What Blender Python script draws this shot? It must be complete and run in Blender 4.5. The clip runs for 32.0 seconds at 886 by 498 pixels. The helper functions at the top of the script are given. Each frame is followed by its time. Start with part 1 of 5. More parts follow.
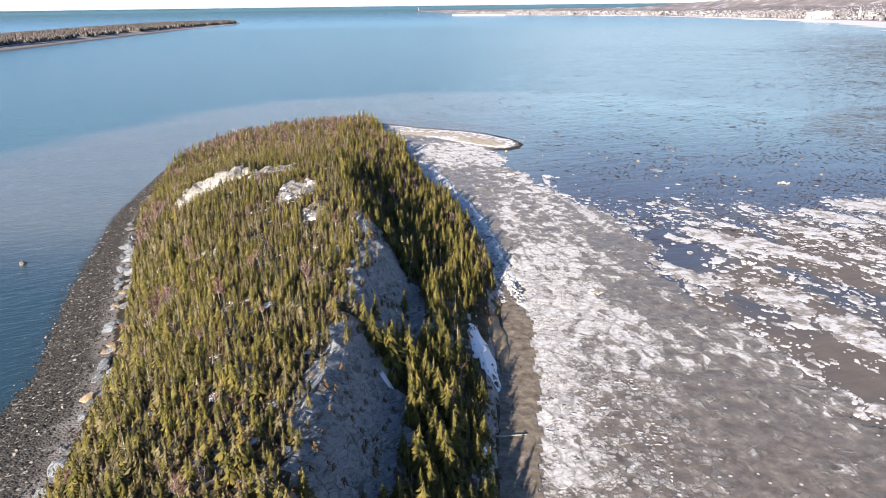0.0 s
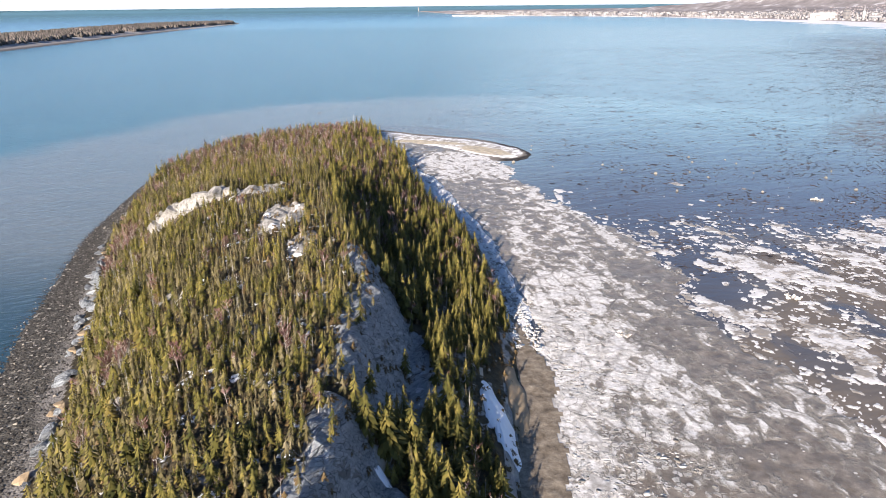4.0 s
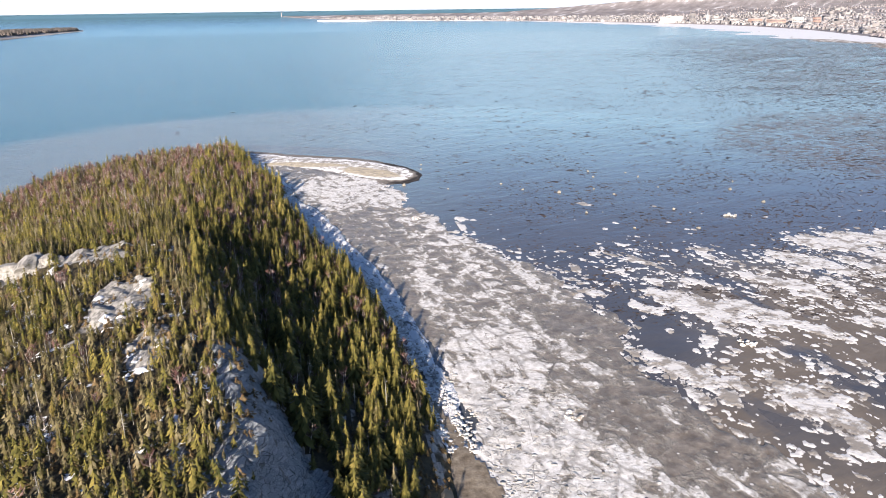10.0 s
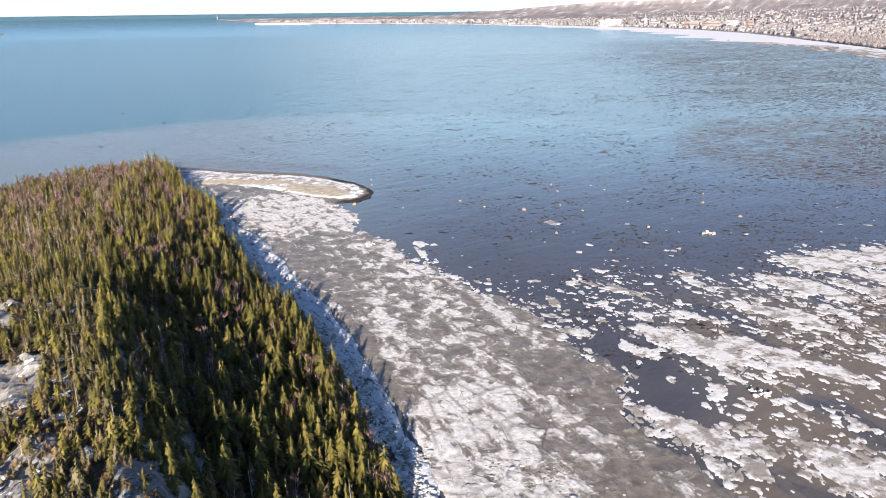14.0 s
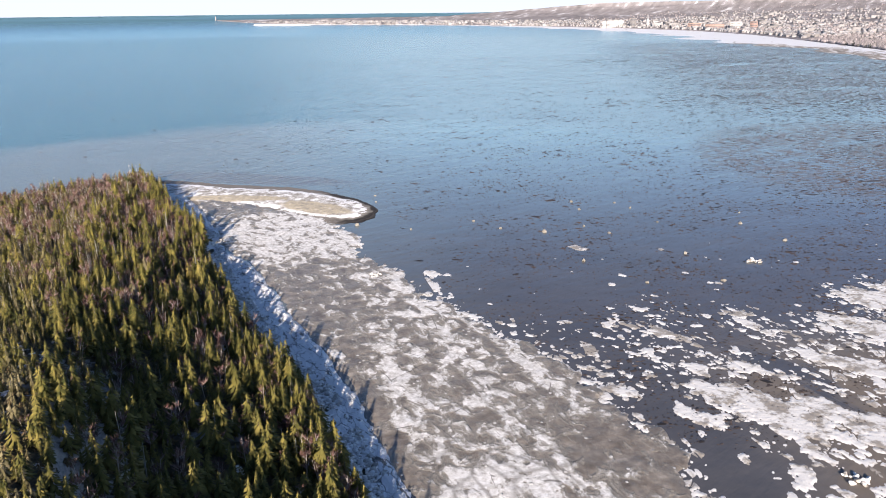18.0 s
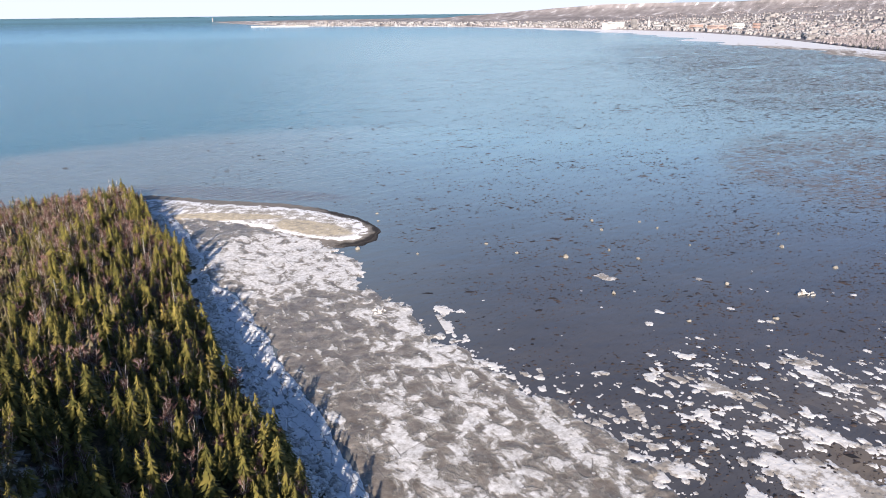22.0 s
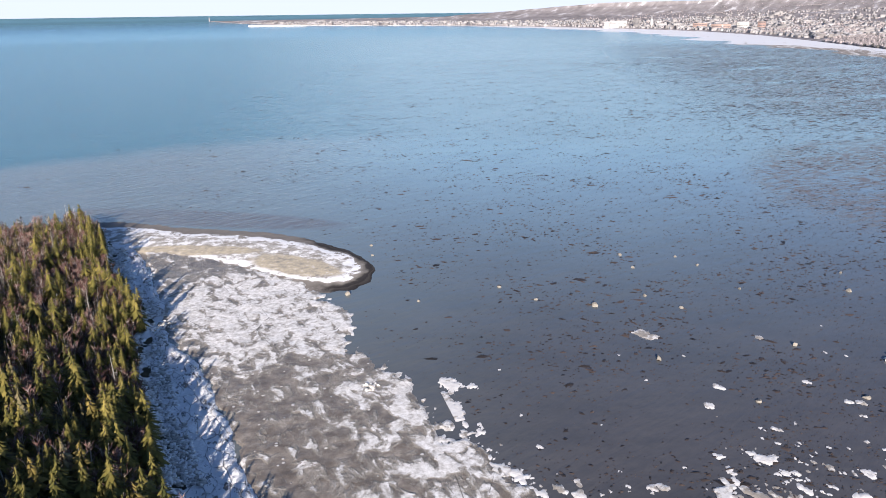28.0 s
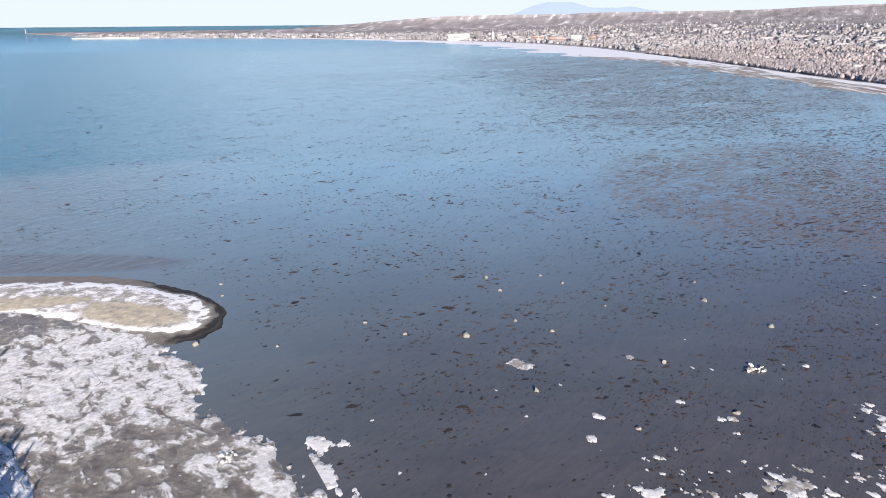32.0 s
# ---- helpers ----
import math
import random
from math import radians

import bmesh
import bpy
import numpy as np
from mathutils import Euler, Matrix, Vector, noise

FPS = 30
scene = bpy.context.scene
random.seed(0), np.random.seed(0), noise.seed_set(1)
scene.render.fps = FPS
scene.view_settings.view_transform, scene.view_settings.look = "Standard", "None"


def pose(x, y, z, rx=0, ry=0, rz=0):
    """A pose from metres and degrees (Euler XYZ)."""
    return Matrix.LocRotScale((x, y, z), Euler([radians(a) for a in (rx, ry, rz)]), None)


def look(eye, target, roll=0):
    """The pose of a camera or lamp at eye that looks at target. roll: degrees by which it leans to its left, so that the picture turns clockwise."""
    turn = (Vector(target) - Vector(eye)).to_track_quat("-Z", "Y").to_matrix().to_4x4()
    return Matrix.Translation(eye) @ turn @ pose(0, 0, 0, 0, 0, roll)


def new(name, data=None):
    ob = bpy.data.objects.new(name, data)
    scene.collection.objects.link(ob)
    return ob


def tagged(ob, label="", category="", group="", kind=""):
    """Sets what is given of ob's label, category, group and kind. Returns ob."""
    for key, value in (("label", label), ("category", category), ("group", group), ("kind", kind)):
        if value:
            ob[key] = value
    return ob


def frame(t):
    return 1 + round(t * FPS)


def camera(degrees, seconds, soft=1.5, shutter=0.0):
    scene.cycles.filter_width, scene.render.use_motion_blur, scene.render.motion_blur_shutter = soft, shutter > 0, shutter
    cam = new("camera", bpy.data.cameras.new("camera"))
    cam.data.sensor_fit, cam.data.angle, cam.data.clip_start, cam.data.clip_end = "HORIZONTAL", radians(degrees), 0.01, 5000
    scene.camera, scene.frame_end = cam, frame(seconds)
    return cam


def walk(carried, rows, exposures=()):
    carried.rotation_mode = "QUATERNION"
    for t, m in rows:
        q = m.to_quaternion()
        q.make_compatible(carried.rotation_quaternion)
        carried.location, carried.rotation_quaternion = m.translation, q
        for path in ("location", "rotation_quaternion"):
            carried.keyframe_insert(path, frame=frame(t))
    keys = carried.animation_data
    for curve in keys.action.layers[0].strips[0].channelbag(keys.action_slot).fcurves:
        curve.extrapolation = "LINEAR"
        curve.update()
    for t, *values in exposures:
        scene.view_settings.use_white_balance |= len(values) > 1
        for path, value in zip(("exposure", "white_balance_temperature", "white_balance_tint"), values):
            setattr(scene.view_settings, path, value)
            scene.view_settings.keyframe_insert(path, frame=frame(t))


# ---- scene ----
cam = camera(64.04, 32.0, soft=0.9)
walk(cam, [
    (0, look((26.76, -35.88, 103.64), (25.78, 58.52, 70.67), -0.67)),
    (0.5, look((26.52, -31.48, 103.60), (25.43, 62.93, 70.64), -0.62)),
    (1, look((26.28, -27.08, 103.56), (25.18, 67.33, 70.61), -0.58)),
    (1.5, look((26.03, -22.70, 103.51), (24.89, 71.72, 70.58), -0.56)),
    (2, look((25.75, -18.31, 103.46), (24.57, 76.11, 70.56), -0.55)),
    (2.5, look((25.45, -13.91, 103.42), (24.26, 80.52, 70.51), -0.55)),
    (3, look((25.10, -9.46, 103.39), (23.84, 84.97, 70.51), -0.55)),
    (3.5, look((24.70, -4.95, 103.40), (23.45, 89.48, 70.52), -0.56)),
    (5.5, look((22.95, 13.25, 103.49), (25.17, 107.59, 70.39), -0.58)),
    (6, look((22.51, 17.83, 103.52), (25.91, 112.14, 70.43), -0.58)),
    (6.5, look((22.04, 22.45, 103.55), (27.17, 116.66, 70.41), -0.58)),
    (7, look((21.58, 27.07, 103.60), (28.49, 121.15, 70.42), -0.59)),
    (7.5, look((21.13, 31.68, 103.66), (30.65, 125.53, 70.48), -0.61)),
    (8, look((20.70, 36.26, 103.73), (31.87, 130.12, 71.08), -0.64)),
    (8.5, look((20.31, 40.81, 103.79), (32.11, 134.60, 71.18), -0.67)),
    (9, look((19.96, 45.34, 103.85), (32.18, 139.07, 71.22), -0.69)),
    (9.5, look((19.65, 49.85, 103.87), (33.83, 143.32, 71.29), -0.70)),
    (10, look((19.41, 54.37, 103.86), (35.50, 147.56, 71.33), -0.70)),
    (10.5, look((19.24, 58.93, 103.81), (36.60, 151.88, 71.29), -0.70)),
    (11, look((19.18, 63.55, 103.73), (37.59, 156.32, 71.27), -0.69)),
    (11.5, look((19.21, 68.25, 103.65), (38.95, 160.77, 71.22), -0.68)),
    (12, look((19.34, 73.03, 103.57), (40.14, 165.33, 71.17), -0.66)),
    (12.5, look((19.55, 77.86, 103.51), (41.36, 169.94, 71.18), -0.64)),
    (13, look((19.83, 82.68, 103.48), (42.66, 174.52, 71.16), -0.62)),
    (13.5, look((20.16, 87.48, 103.47), (43.62, 179.17, 71.18), -0.60)),
    (14, look((20.56, 92.27, 103.47), (44.16, 183.94, 71.23), -0.59)),
    (14.5, look((21.01, 97.07, 103.50), (44.54, 188.78, 71.31), -0.59)),
    (16.5, look((22.87, 116.30, 103.61), (46.60, 207.99, 71.50), -0.59)),
    (17, look((23.31, 121.10, 103.62), (47.04, 212.76, 71.45), -0.59)),
    (17.5, look((23.68, 125.86, 103.60), (47.44, 217.53, 71.47), -0.57)),
    (18, look((24.02, 130.60, 103.56), (47.75, 222.27, 71.44), -0.55)),
    (18.5, look((24.35, 135.29, 103.51), (48.09, 226.97, 71.42), -0.52)),
    (19, look((24.71, 139.94, 103.46), (48.47, 231.61, 71.33), -0.50)),
    (19.5, look((25.12, 144.56, 103.41), (48.93, 236.24, 71.34), -0.48)),
    (20, look((25.60, 149.14, 103.37), (49.44, 240.82, 71.34), -0.47)),
    (20.5, look((26.15, 153.69, 103.34), (50.03, 245.39, 71.37), -0.48)),
    (21, look((26.77, 158.22, 103.31), (50.68, 249.90, 71.33), -0.50)),
    (21.5, look((27.45, 162.73, 103.30), (51.38, 254.40, 71.32), -0.52)),
    (22, look((28.20, 167.24, 103.30), (52.18, 258.91, 71.35), -0.55)),
    (22.5, look((29.00, 171.76, 103.32), (52.96, 263.44, 71.38), -0.57)),
    (23, look((29.84, 176.30, 103.36), (53.80, 267.98, 71.42), -0.58)),
    (23.5, look((30.73, 180.85, 103.41), (54.70, 272.53, 71.47), -0.59)),
    (24, look((31.65, 185.40, 103.47), (55.68, 277.06, 71.51), -0.60)),
    (24.5, look((32.61, 189.90, 103.56), (56.67, 281.55, 71.59), -0.60)),
    (25, look((33.59, 194.31, 103.65), (57.65, 285.92, 71.59), -0.60)),
    (25.5, look((34.59, 198.55, 103.77), (58.67, 290.16, 71.72), -0.62)),
    (27.5, look((38.64, 214.93, 104.31), (62.69, 306.55, 72.27), -0.66)),
    (28, look((39.61, 218.74, 104.46), (63.62, 310.35, 72.35), -0.67)),
    (28.5, look((40.51, 222.07, 104.66), (64.54, 313.67, 72.54), -0.66)),
    (29, look((41.34, 224.95, 104.90), (65.36, 316.55, 72.77), -0.65)),
    (29.5, look((42.09, 227.45, 105.16), (67.44, 318.69, 73.01), -0.62)),
    (30, look((42.76, 229.64, 105.43), (71.35, 319.90, 73.26), -0.59)),
    (30.5, look((43.33, 231.58, 105.71), (74.95, 320.82, 73.53), -0.55)),
    (31, look((43.83, 233.35, 105.98), (79.35, 321.12, 73.84), -0.49)),
    (31.5, look((44.25, 235.02, 106.25), (84.38, 320.76, 74.03), -0.42)),
    (32, look((44.64, 236.64, 106.52), (87.37, 321.65, 75.73), -0.34)),
], exposures=[(0, 1.38, 6750, 16.5), (12, 1.32, 6800, 16.5), (19, 1.23, 6750, 16.5), (25, 1.18, 6600, 16.5), (32, 1.13, 6400, 16.5)])

# ---- light ----
SUN_EL, SUN_AZ = 18.5, 198.5          # degrees above the horizon; azimuth clockwise from +y
world = bpy.data.worlds.new("world")
scene.world = world
world.use_nodes = True
wn = world.node_tree.nodes
sky = wn.new("ShaderNodeTexSky")
sky.sky_type, sky.sun_disc = "NISHITA", False
sky.sun_elevation, sky.sun_rotation = radians(SUN_EL), radians(SUN_AZ)
sky.air_density, sky.dust_density, sky.ozone_density = 0.64, 0.0, 3.2
wn["Background"].inputs["Strength"].default_value = 0.080
pale = wn.new("ShaderNodeMix")            # no part of the sky is brighter than this pale blue
pale.data_type, pale.blend_type = "RGBA", "DARKEN"
pale.inputs["Factor"].default_value, pale.inputs[7].default_value = 1.0, (4.8, 5.5, 6.4, 1)
world.node_tree.links.new(sky.outputs[0], pale.inputs[6])
world.node_tree.links.new(pale.outputs[2], wn["Background"].inputs["Color"])
sun = new("sun", bpy.data.lights.new("sun", "SUN"))
sun.data.energy, sun.data.angle, sun.data.color = 5.0, radians(0.53), (1.0, 0.93, 0.82)
_a, _e = radians(SUN_AZ), radians(SUN_EL)
sun.matrix_world = look((math.sin(_a) * math.cos(_e) * 500, math.cos(_a) * math.cos(_e) * 500, math.sin(_e) * 500), (0, 0, 0))

# ---- materials ----
class Nodes:
    """A small builder round one material's node tree."""

    def __init__(self, name, rough=0.8, spec=0.3):
        self.m = bpy.data.materials.new(name)
        self.m.use_nodes = True
        self.t = self.m.node_tree
        self.b = self.t.nodes["Principled BSDF"]
        self.b.inputs["Roughness"].default_value = rough
        self.b.inputs["Specular IOR Level"].default_value = spec
        self.c = self.t.nodes.new("ShaderNodeTexCoord")

    def put(self, value, socket):
        if isinstance(value, bpy.types.NodeSocket):
            self.t.links.new(value, socket)
        elif isinstance(value, tuple) and len(value) == 3 and socket.type == "RGBA":
            socket.default_value = (*value, 1)
        else:
            socket.default_value = value

    def where(self, scale=(1, 1, 1), turn=0.0, move=(0, 0, 0)):
        n = self.t.nodes.new("ShaderNodeMapping")
        n.vector_type = "TEXTURE"
        self.put(self.c.outputs["Object"], n.inputs["Vector"])
        n.inputs["Scale"].default_value = scale
        n.inputs["Rotation"].default_value = (0, 0, radians(turn))
        n.inputs["Location"].default_value = move
        return n.outputs[0]

    def noise(self, scale, detail=4.0, rough=0.55, at=None, distort=0.0):
        n = self.t.nodes.new("ShaderNodeTexNoise")
        self.put(at if at is not None else self.c.outputs["Object"], n.inputs["Vector"])
        n.inputs["Scale"].default_value, n.inputs["Detail"].default_value = scale, detail
        n.inputs["Roughness"].default_value, n.inputs["Distortion"].default_value = rough, distort
        return n.outputs["Fac"]

    def cells(self, scale, feature="F1", at=None, out="Distance", rnd=1.0):
        n = self.t.nodes.new("ShaderNodeTexVoronoi")
        n.feature = feature
        self.put(at if at is not None else self.c.outputs["Object"], n.inputs["Vector"])
        n.inputs["Scale"].default_value, n.inputs["Randomness"].default_value = scale, rnd
        return n.outputs[out]

    def ramp(self, fac, *stops):
        n = self.t.nodes.new("ShaderNodeValToRGB")
        e = n.color_ramp.elements
        while len(e) < len(stops):
            e.new(0.5)
        for k, (p, col) in enumerate(stops):
            e[k].position = p
            e[k].color = (*col, 1) if isinstance(col, tuple) else (col, col, col, 1)
        self.put(fac, n.inputs[0])
        return n.outputs[0]

    def mix(self, fac, a, b, how="MIX"):
        n = self.t.nodes.new("ShaderNodeMix")
        n.data_type, n.blend_type = "RGBA", how
        self.put(fac, n.inputs["Factor"])
        self.put(a, n.inputs[6])
        self.put(b, n.inputs[7])
        return n.outputs[2]

    def math(self, op, a, b=0.0, clamp=False):
        n = self.t.nodes.new("ShaderNodeMath")
        n.operation, n.use_clamp = op, clamp
        self.put(a, n.inputs[0])
        self.put(b, n.inputs[1])
        return n.outputs[0]

    def axis(self, k, at=None):
        n = self.t.nodes.new("ShaderNodeSeparateXYZ")
        self.put(at if at is not None else self.c.outputs["Object"], n.inputs[0])
        return n.outputs[k]

    def band(self, value, lo, hi):
        n = self.t.nodes.new("ShaderNodeMapRange")
        n.interpolation_type = "SMOOTHSTEP"
        self.put(value, n.inputs[0])
        n.inputs[1].default_value, n.inputs[2].default_value = lo, hi
        return n.outputs[0]

    def steep(self, lo, hi):
        n = self.t.nodes.new("ShaderNodeNewGeometry")
        return self.band(self.axis(2, n.outputs["True Normal"]), lo, hi)

    def rand(self):
        return self.t.nodes.new("ShaderNodeObjectInfo").outputs["Random"]

    def island(self):
        return self.t.nodes.new("ShaderNodeNewGeometry").outputs["Random Per Island"]

    def bump(self, height, strength=0.5, dist=0.1):
        n = self.t.nodes.new("ShaderNodeBump")
        n.inputs["Strength"].default_value, n.inputs["Distance"].default_value = strength, dist
        self.put(height, n.inputs["Height"])
        self.put(n.outputs[0], self.b.inputs["Normal"])
        return self

    def done(self, colour, rough=None):
        self.put(colour, self.b.inputs["Base Color"])
        if rough is not None:
            self.put(rough, self.b.inputs["Roughness"])
        return self.m


# where the shore ice lies cleaner (+) or muddier (-): middle, half sizes, turn, amount
ICE_ZONES = [(56, 312, 5, 40, 2, 0.06), (66, 225, 22, 40, 0, 0.07), (80, 258, 3, 14, 6, 0.05), (96, 323, 3.5, 16, 15, 0.08), (102, 293, 4, 22, 16, 0.07),
             (94, 240, 4, 13, 20, 0.06), (48, 470, 48, 44, 0, 0.065), (78, 385, 11, 46, 0, 0.05), (38, 375, 20, 50, 10, -0.035), (104, 235, 22, 60, 0, -0.05),
             (104, 105, 38, 46, 0, -0.08), (47, 285, 6, 45, 10, -0.05), (52, 160, 11, 70, 0, 0.09), (76, 178, 28, 24, 0, 0.05)]


def make_materials():
    M = {}
    # sea: open blue water, a paler silty belt round the island, dark shallows over the flats
    n = Nodes("sea_water", 0.12, 0.5)
    n.b.inputs["IOR"].default_value = 1.33
    x, y = n.axis(0), n.axis(1)
    warp = n.math("MULTIPLY", n.math("SUBTRACT", n.noise(0.006, 3.0), 0.5), 90.0)
    dx = n.math("SUBTRACT", x, 60.0)
    dy = n.math("MULTIPLY", n.math("SUBTRACT", y, 440.0), 0.93)
    rad = n.math("ADD", n.math("SQRT", n.math("ADD", n.math("MULTIPLY", dx, dx), n.math("MULTIPLY", dy, dy))), warp)
    out = n.band(rad, 335.0, 395.0)
    swell = n.noise(1.0, 4.0, 0.6, n.where((160, 45, 1), 20))
    blue = n.mix(swell, (0.028, 0.108, 0.138), (0.062, 0.160, 0.190))
    silt = n.mix(n.noise(1.0, 5.0, 0.6, n.where((90, 35, 1), 15)), (0.110, 0.140, 0.145), (0.172, 0.182, 0.170))
    mudw = n.mix(n.math("ADD", n.math("MULTIPLY", n.noise(1.0, 6.0, 0.65, n.where((45, 18, 1), -25)), 0.6), n.math("MULTIPLY", n.noise(0.30, 7.0, 0.7), 0.4)), (0.031, 0.035, 0.042), (0.115, 0.111, 0.116))
    east = n.band(n.math("DIVIDE", n.math("ADD", n.math("ADD", x, n.math("MULTIPLY", y, -0.10)), n.math("MULTIPLY", warp, 0.5)), n.math("ADD", 1.0, n.math("MULTIPLY", n.math("MAXIMUM", y, 0.0), 0.0025))), -40.0, 45.0)
    silt = n.mix(n.band(n.math("ADD", y, n.math("MULTIPLY", warp, 0.4)), 330.0, 200.0), silt, (0.026, 0.062, 0.082))
    # sky reflection painted into the flats' water: light blue farther out
    offing = n.band(n.math("ADD", y, warp), 330.0, 760.0)
    flats = n.mix(offing, mudw, n.mix(swell, (0.165, 0.250, 0.285), (0.230, 0.335, 0.365)))
    col = n.mix(east, n.mix(out, silt, blue), flats)
    bank = n.math("MULTIPLY", n.band(n.noise(1.0, 6.0, 0.6, n.where((22, 56, 1), 14, (5, 3, 0))), 0.36, 0.50), n.math("MULTIPLY", n.band(y, 330.0, 275.0), n.band(n.math("ADD", x, n.math("MULTIPLY", n.band(y, 250.0, 200.0), 45.0)), 128.0, 165.0)))
    bank = n.math("MAXIMUM", bank, n.math("MULTIPLY", n.math("MULTIPLY", n.band(y, 215.0, 165.0), n.band(x, 55.0, 75.0)), 0.85))
    col = n.mix(bank, col, n.mix(n.noise(0.15, 6.0, 0.65), (0.100, 0.083, 0.069), (0.200, 0.170, 0.140)))
    weeds = n.noise(1.0, 10.0, 0.80, n.where((11, 2.6, 1), 3))
    mead = n.where((190, 130, 1), 35, (480, 560, 0))
    mead = n.band(n.math("ADD", n.math("ADD", n.math("POWER", n.axis(0, mead), 2.0), n.math("POWER", n.axis(1, mead), 2.0)), n.math("MULTIPLY", warp, 0.012)), 1.1, 0.5)
    far_e = n.math("MULTIPLY", n.band(n.math("SUBTRACT", x, n.math("MULTIPLY", y, 0.40)), 60.0, 330.0), n.math("MULTIPLY", n.band(y, 620.0, 900.0), n.band(y, 2500.0, 1700.0)))
    zone = n.math("MAXIMUM", mead, far_e)
    bar = n.where((82, 15, 1), -27, (6, 604, 0))
    bar = n.band(n.math("ADD", n.math("ADD", n.math("POWER", n.axis(0, bar), 2.0), n.math("POWER", n.axis(1, bar), 2.0)), n.math("MULTIPLY", warp, 0.015)), 1.2, 0.6)
    col = n.mix(n.math("MULTIPLY", bar, 0.8), col, n.mix(n.noise(0.12, 6.0, 0.7), (0.060, 0.053, 0.047), (0.19, 0.17, 0.15)))
    wm = n.math("MULTIPLY", n.math("MULTIPLY", n.band(weeds, 0.485, 0.525), n.band(n.noise(1.0, 4.0, 0.6, n.where((170, 60, 1), 8)), 0.34, 0.46)), n.math("MULTIPLY", zone, 0.8))
    col = n.mix(wm, col, n.mix(n.noise(0.4), (0.10, 0.078, 0.070), (0.20, 0.165, 0.150)))
    # haze of distance painted in: water colour turns pale blue beyond 2.7 km
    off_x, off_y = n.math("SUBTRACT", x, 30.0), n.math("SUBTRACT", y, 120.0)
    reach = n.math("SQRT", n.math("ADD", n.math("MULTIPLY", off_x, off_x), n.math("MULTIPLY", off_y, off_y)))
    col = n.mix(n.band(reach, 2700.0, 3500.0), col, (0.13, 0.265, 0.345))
    wave = n.noise(1.0, 3.0, 0.6, n.where((5.0, 1.6, 1), 24))
    wave2 = n.noise(1.0, 3.0, 0.6, n.where((38, 12, 1), 18))
    wave3 = n.noise(1.0, 4.0, 0.65, n.where((14, 4.2, 1), 27))
    calm = n.mix(east, (1.0,) * 3, (0.35,) * 3)
    chop = n.math("ADD", n.math("MULTIPLY", wave, 0.45), n.math("MULTIPLY", wave3, 1.1))
    n.bump(n.math("ADD", n.math("MULTIPLY", chop, calm), n.math("MULTIPLY", wave2, 1.0)), 0.5, 0.75)
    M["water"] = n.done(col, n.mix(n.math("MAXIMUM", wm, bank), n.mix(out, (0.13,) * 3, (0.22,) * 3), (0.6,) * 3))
    # forest floor and bare rock of the island
    n = Nodes("island_ground", 0.9)
    heath = n.ramp(n.noise(0.45, 8.0, 0.72), (0.3, (0.020, 0.017, 0.010)), (0.5, (0.050, 0.040, 0.022)), (0.66, (0.090, 0.072, 0.040)))
    strata = n.noise(1.0, 6.0, 0.7, n.where((0.9, 4.5, 0.7), -22))
    rock = n.ramp(strata, (0.28, (0.13, 0.125, 0.12)), (0.5, (0.27, 0.26, 0.245)), (0.72, (0.40, 0.385, 0.36)))
    rock = n.mix(n.band(n.noise(0.16, 5.0), 0.52, 0.66), rock, (0.44, 0.40, 0.33))
    bare = n.band(n.math("ADD", n.noise(0.06, 5.0, 0.6), n.math("MULTIPLY", n.math("SUBTRACT", 1.0, n.steep(0.55, 0.86)), 0.4)), 0.60, 0.68)
    col = n.mix(bare, heath, rock)
    snow = n.math("MULTIPLY", n.band(n.noise(0.20, 6.0, 0.65, n.where(move=(31, 7, 0))), 0.575, 0.605), n.math("MULTIPLY", n.steep(0.80, 0.92), n.band(n.axis(2), 26.0, 33.0)))
    col = n.mix(snow, col, (0.80, 0.82, 0.85))
    n.bump(n.math("ADD", strata, n.math("MULTIPLY", n.noise(2.5, 5.0), 0.5)), 0.9, 0.5)
    M["island"] = n.done(col)
    # blue-grey of the shaded cliffs is painted into this rock's colour
    n = Nodes("shade_blue_rock", 0.85)
    strata = n.noise(1.0, 9.0, 0.76, n.where((0.55, 4.5, 0.9), -28), 0.5)
    fold = n.noise(1.0, 5.0, 0.65, n.where((3.5, 8.0, 3.0), -35), 0.8)
    col = n.ramp(strata, (0.37, (0.075, 0.085, 0.095)), (0.44, (0.28, 0.315, 0.345)), (0.54, (0.46, 0.495, 0.525)), (0.66, (0.66, 0.685, 0.70)))
    col = n.mix(n.band(fold, 0.54, 0.62), col, (0.40, 0.44, 0.475))
    col = n.mix(n.band(fold, 0.43, 0.39), col, (0.15, 0.14, 0.12))
    col = n.mix(n.band(n.noise(0.5, 6.0, 0.7), 0.64, 0.69), col, (0.075, 0.075, 0.035))
    flecks = n.math("MULTIPLY", n.band(n.noise(0.22, 6.0, 0.65, n.where(move=(13, 5, 0))), 0.60, 0.63), n.steep(0.72, 0.86))
    col = n.mix(flecks, col, (0.82, 0.83, 0.85))
    bent = n.mix(1.0, n.where((0.8, 6.5, 1.4), -32), n.mix(1.0, n.t.nodes.new("ShaderNodeTexNoise").outputs["Color"], (0.8, 0.8, 0.8), "MULTIPLY"), "ADD")
    joint = n.band(n.cells(0.75, "DISTANCE_TO_EDGE", bent), 0.005, 0.055)
    facet = n.axis(0, n.cells(0.75, "F1", bent, "Color"))
    col = n.mix(0.35, col, n.mix(facet, (0.20, 0.22, 0.235), (0.54, 0.56, 0.57)))
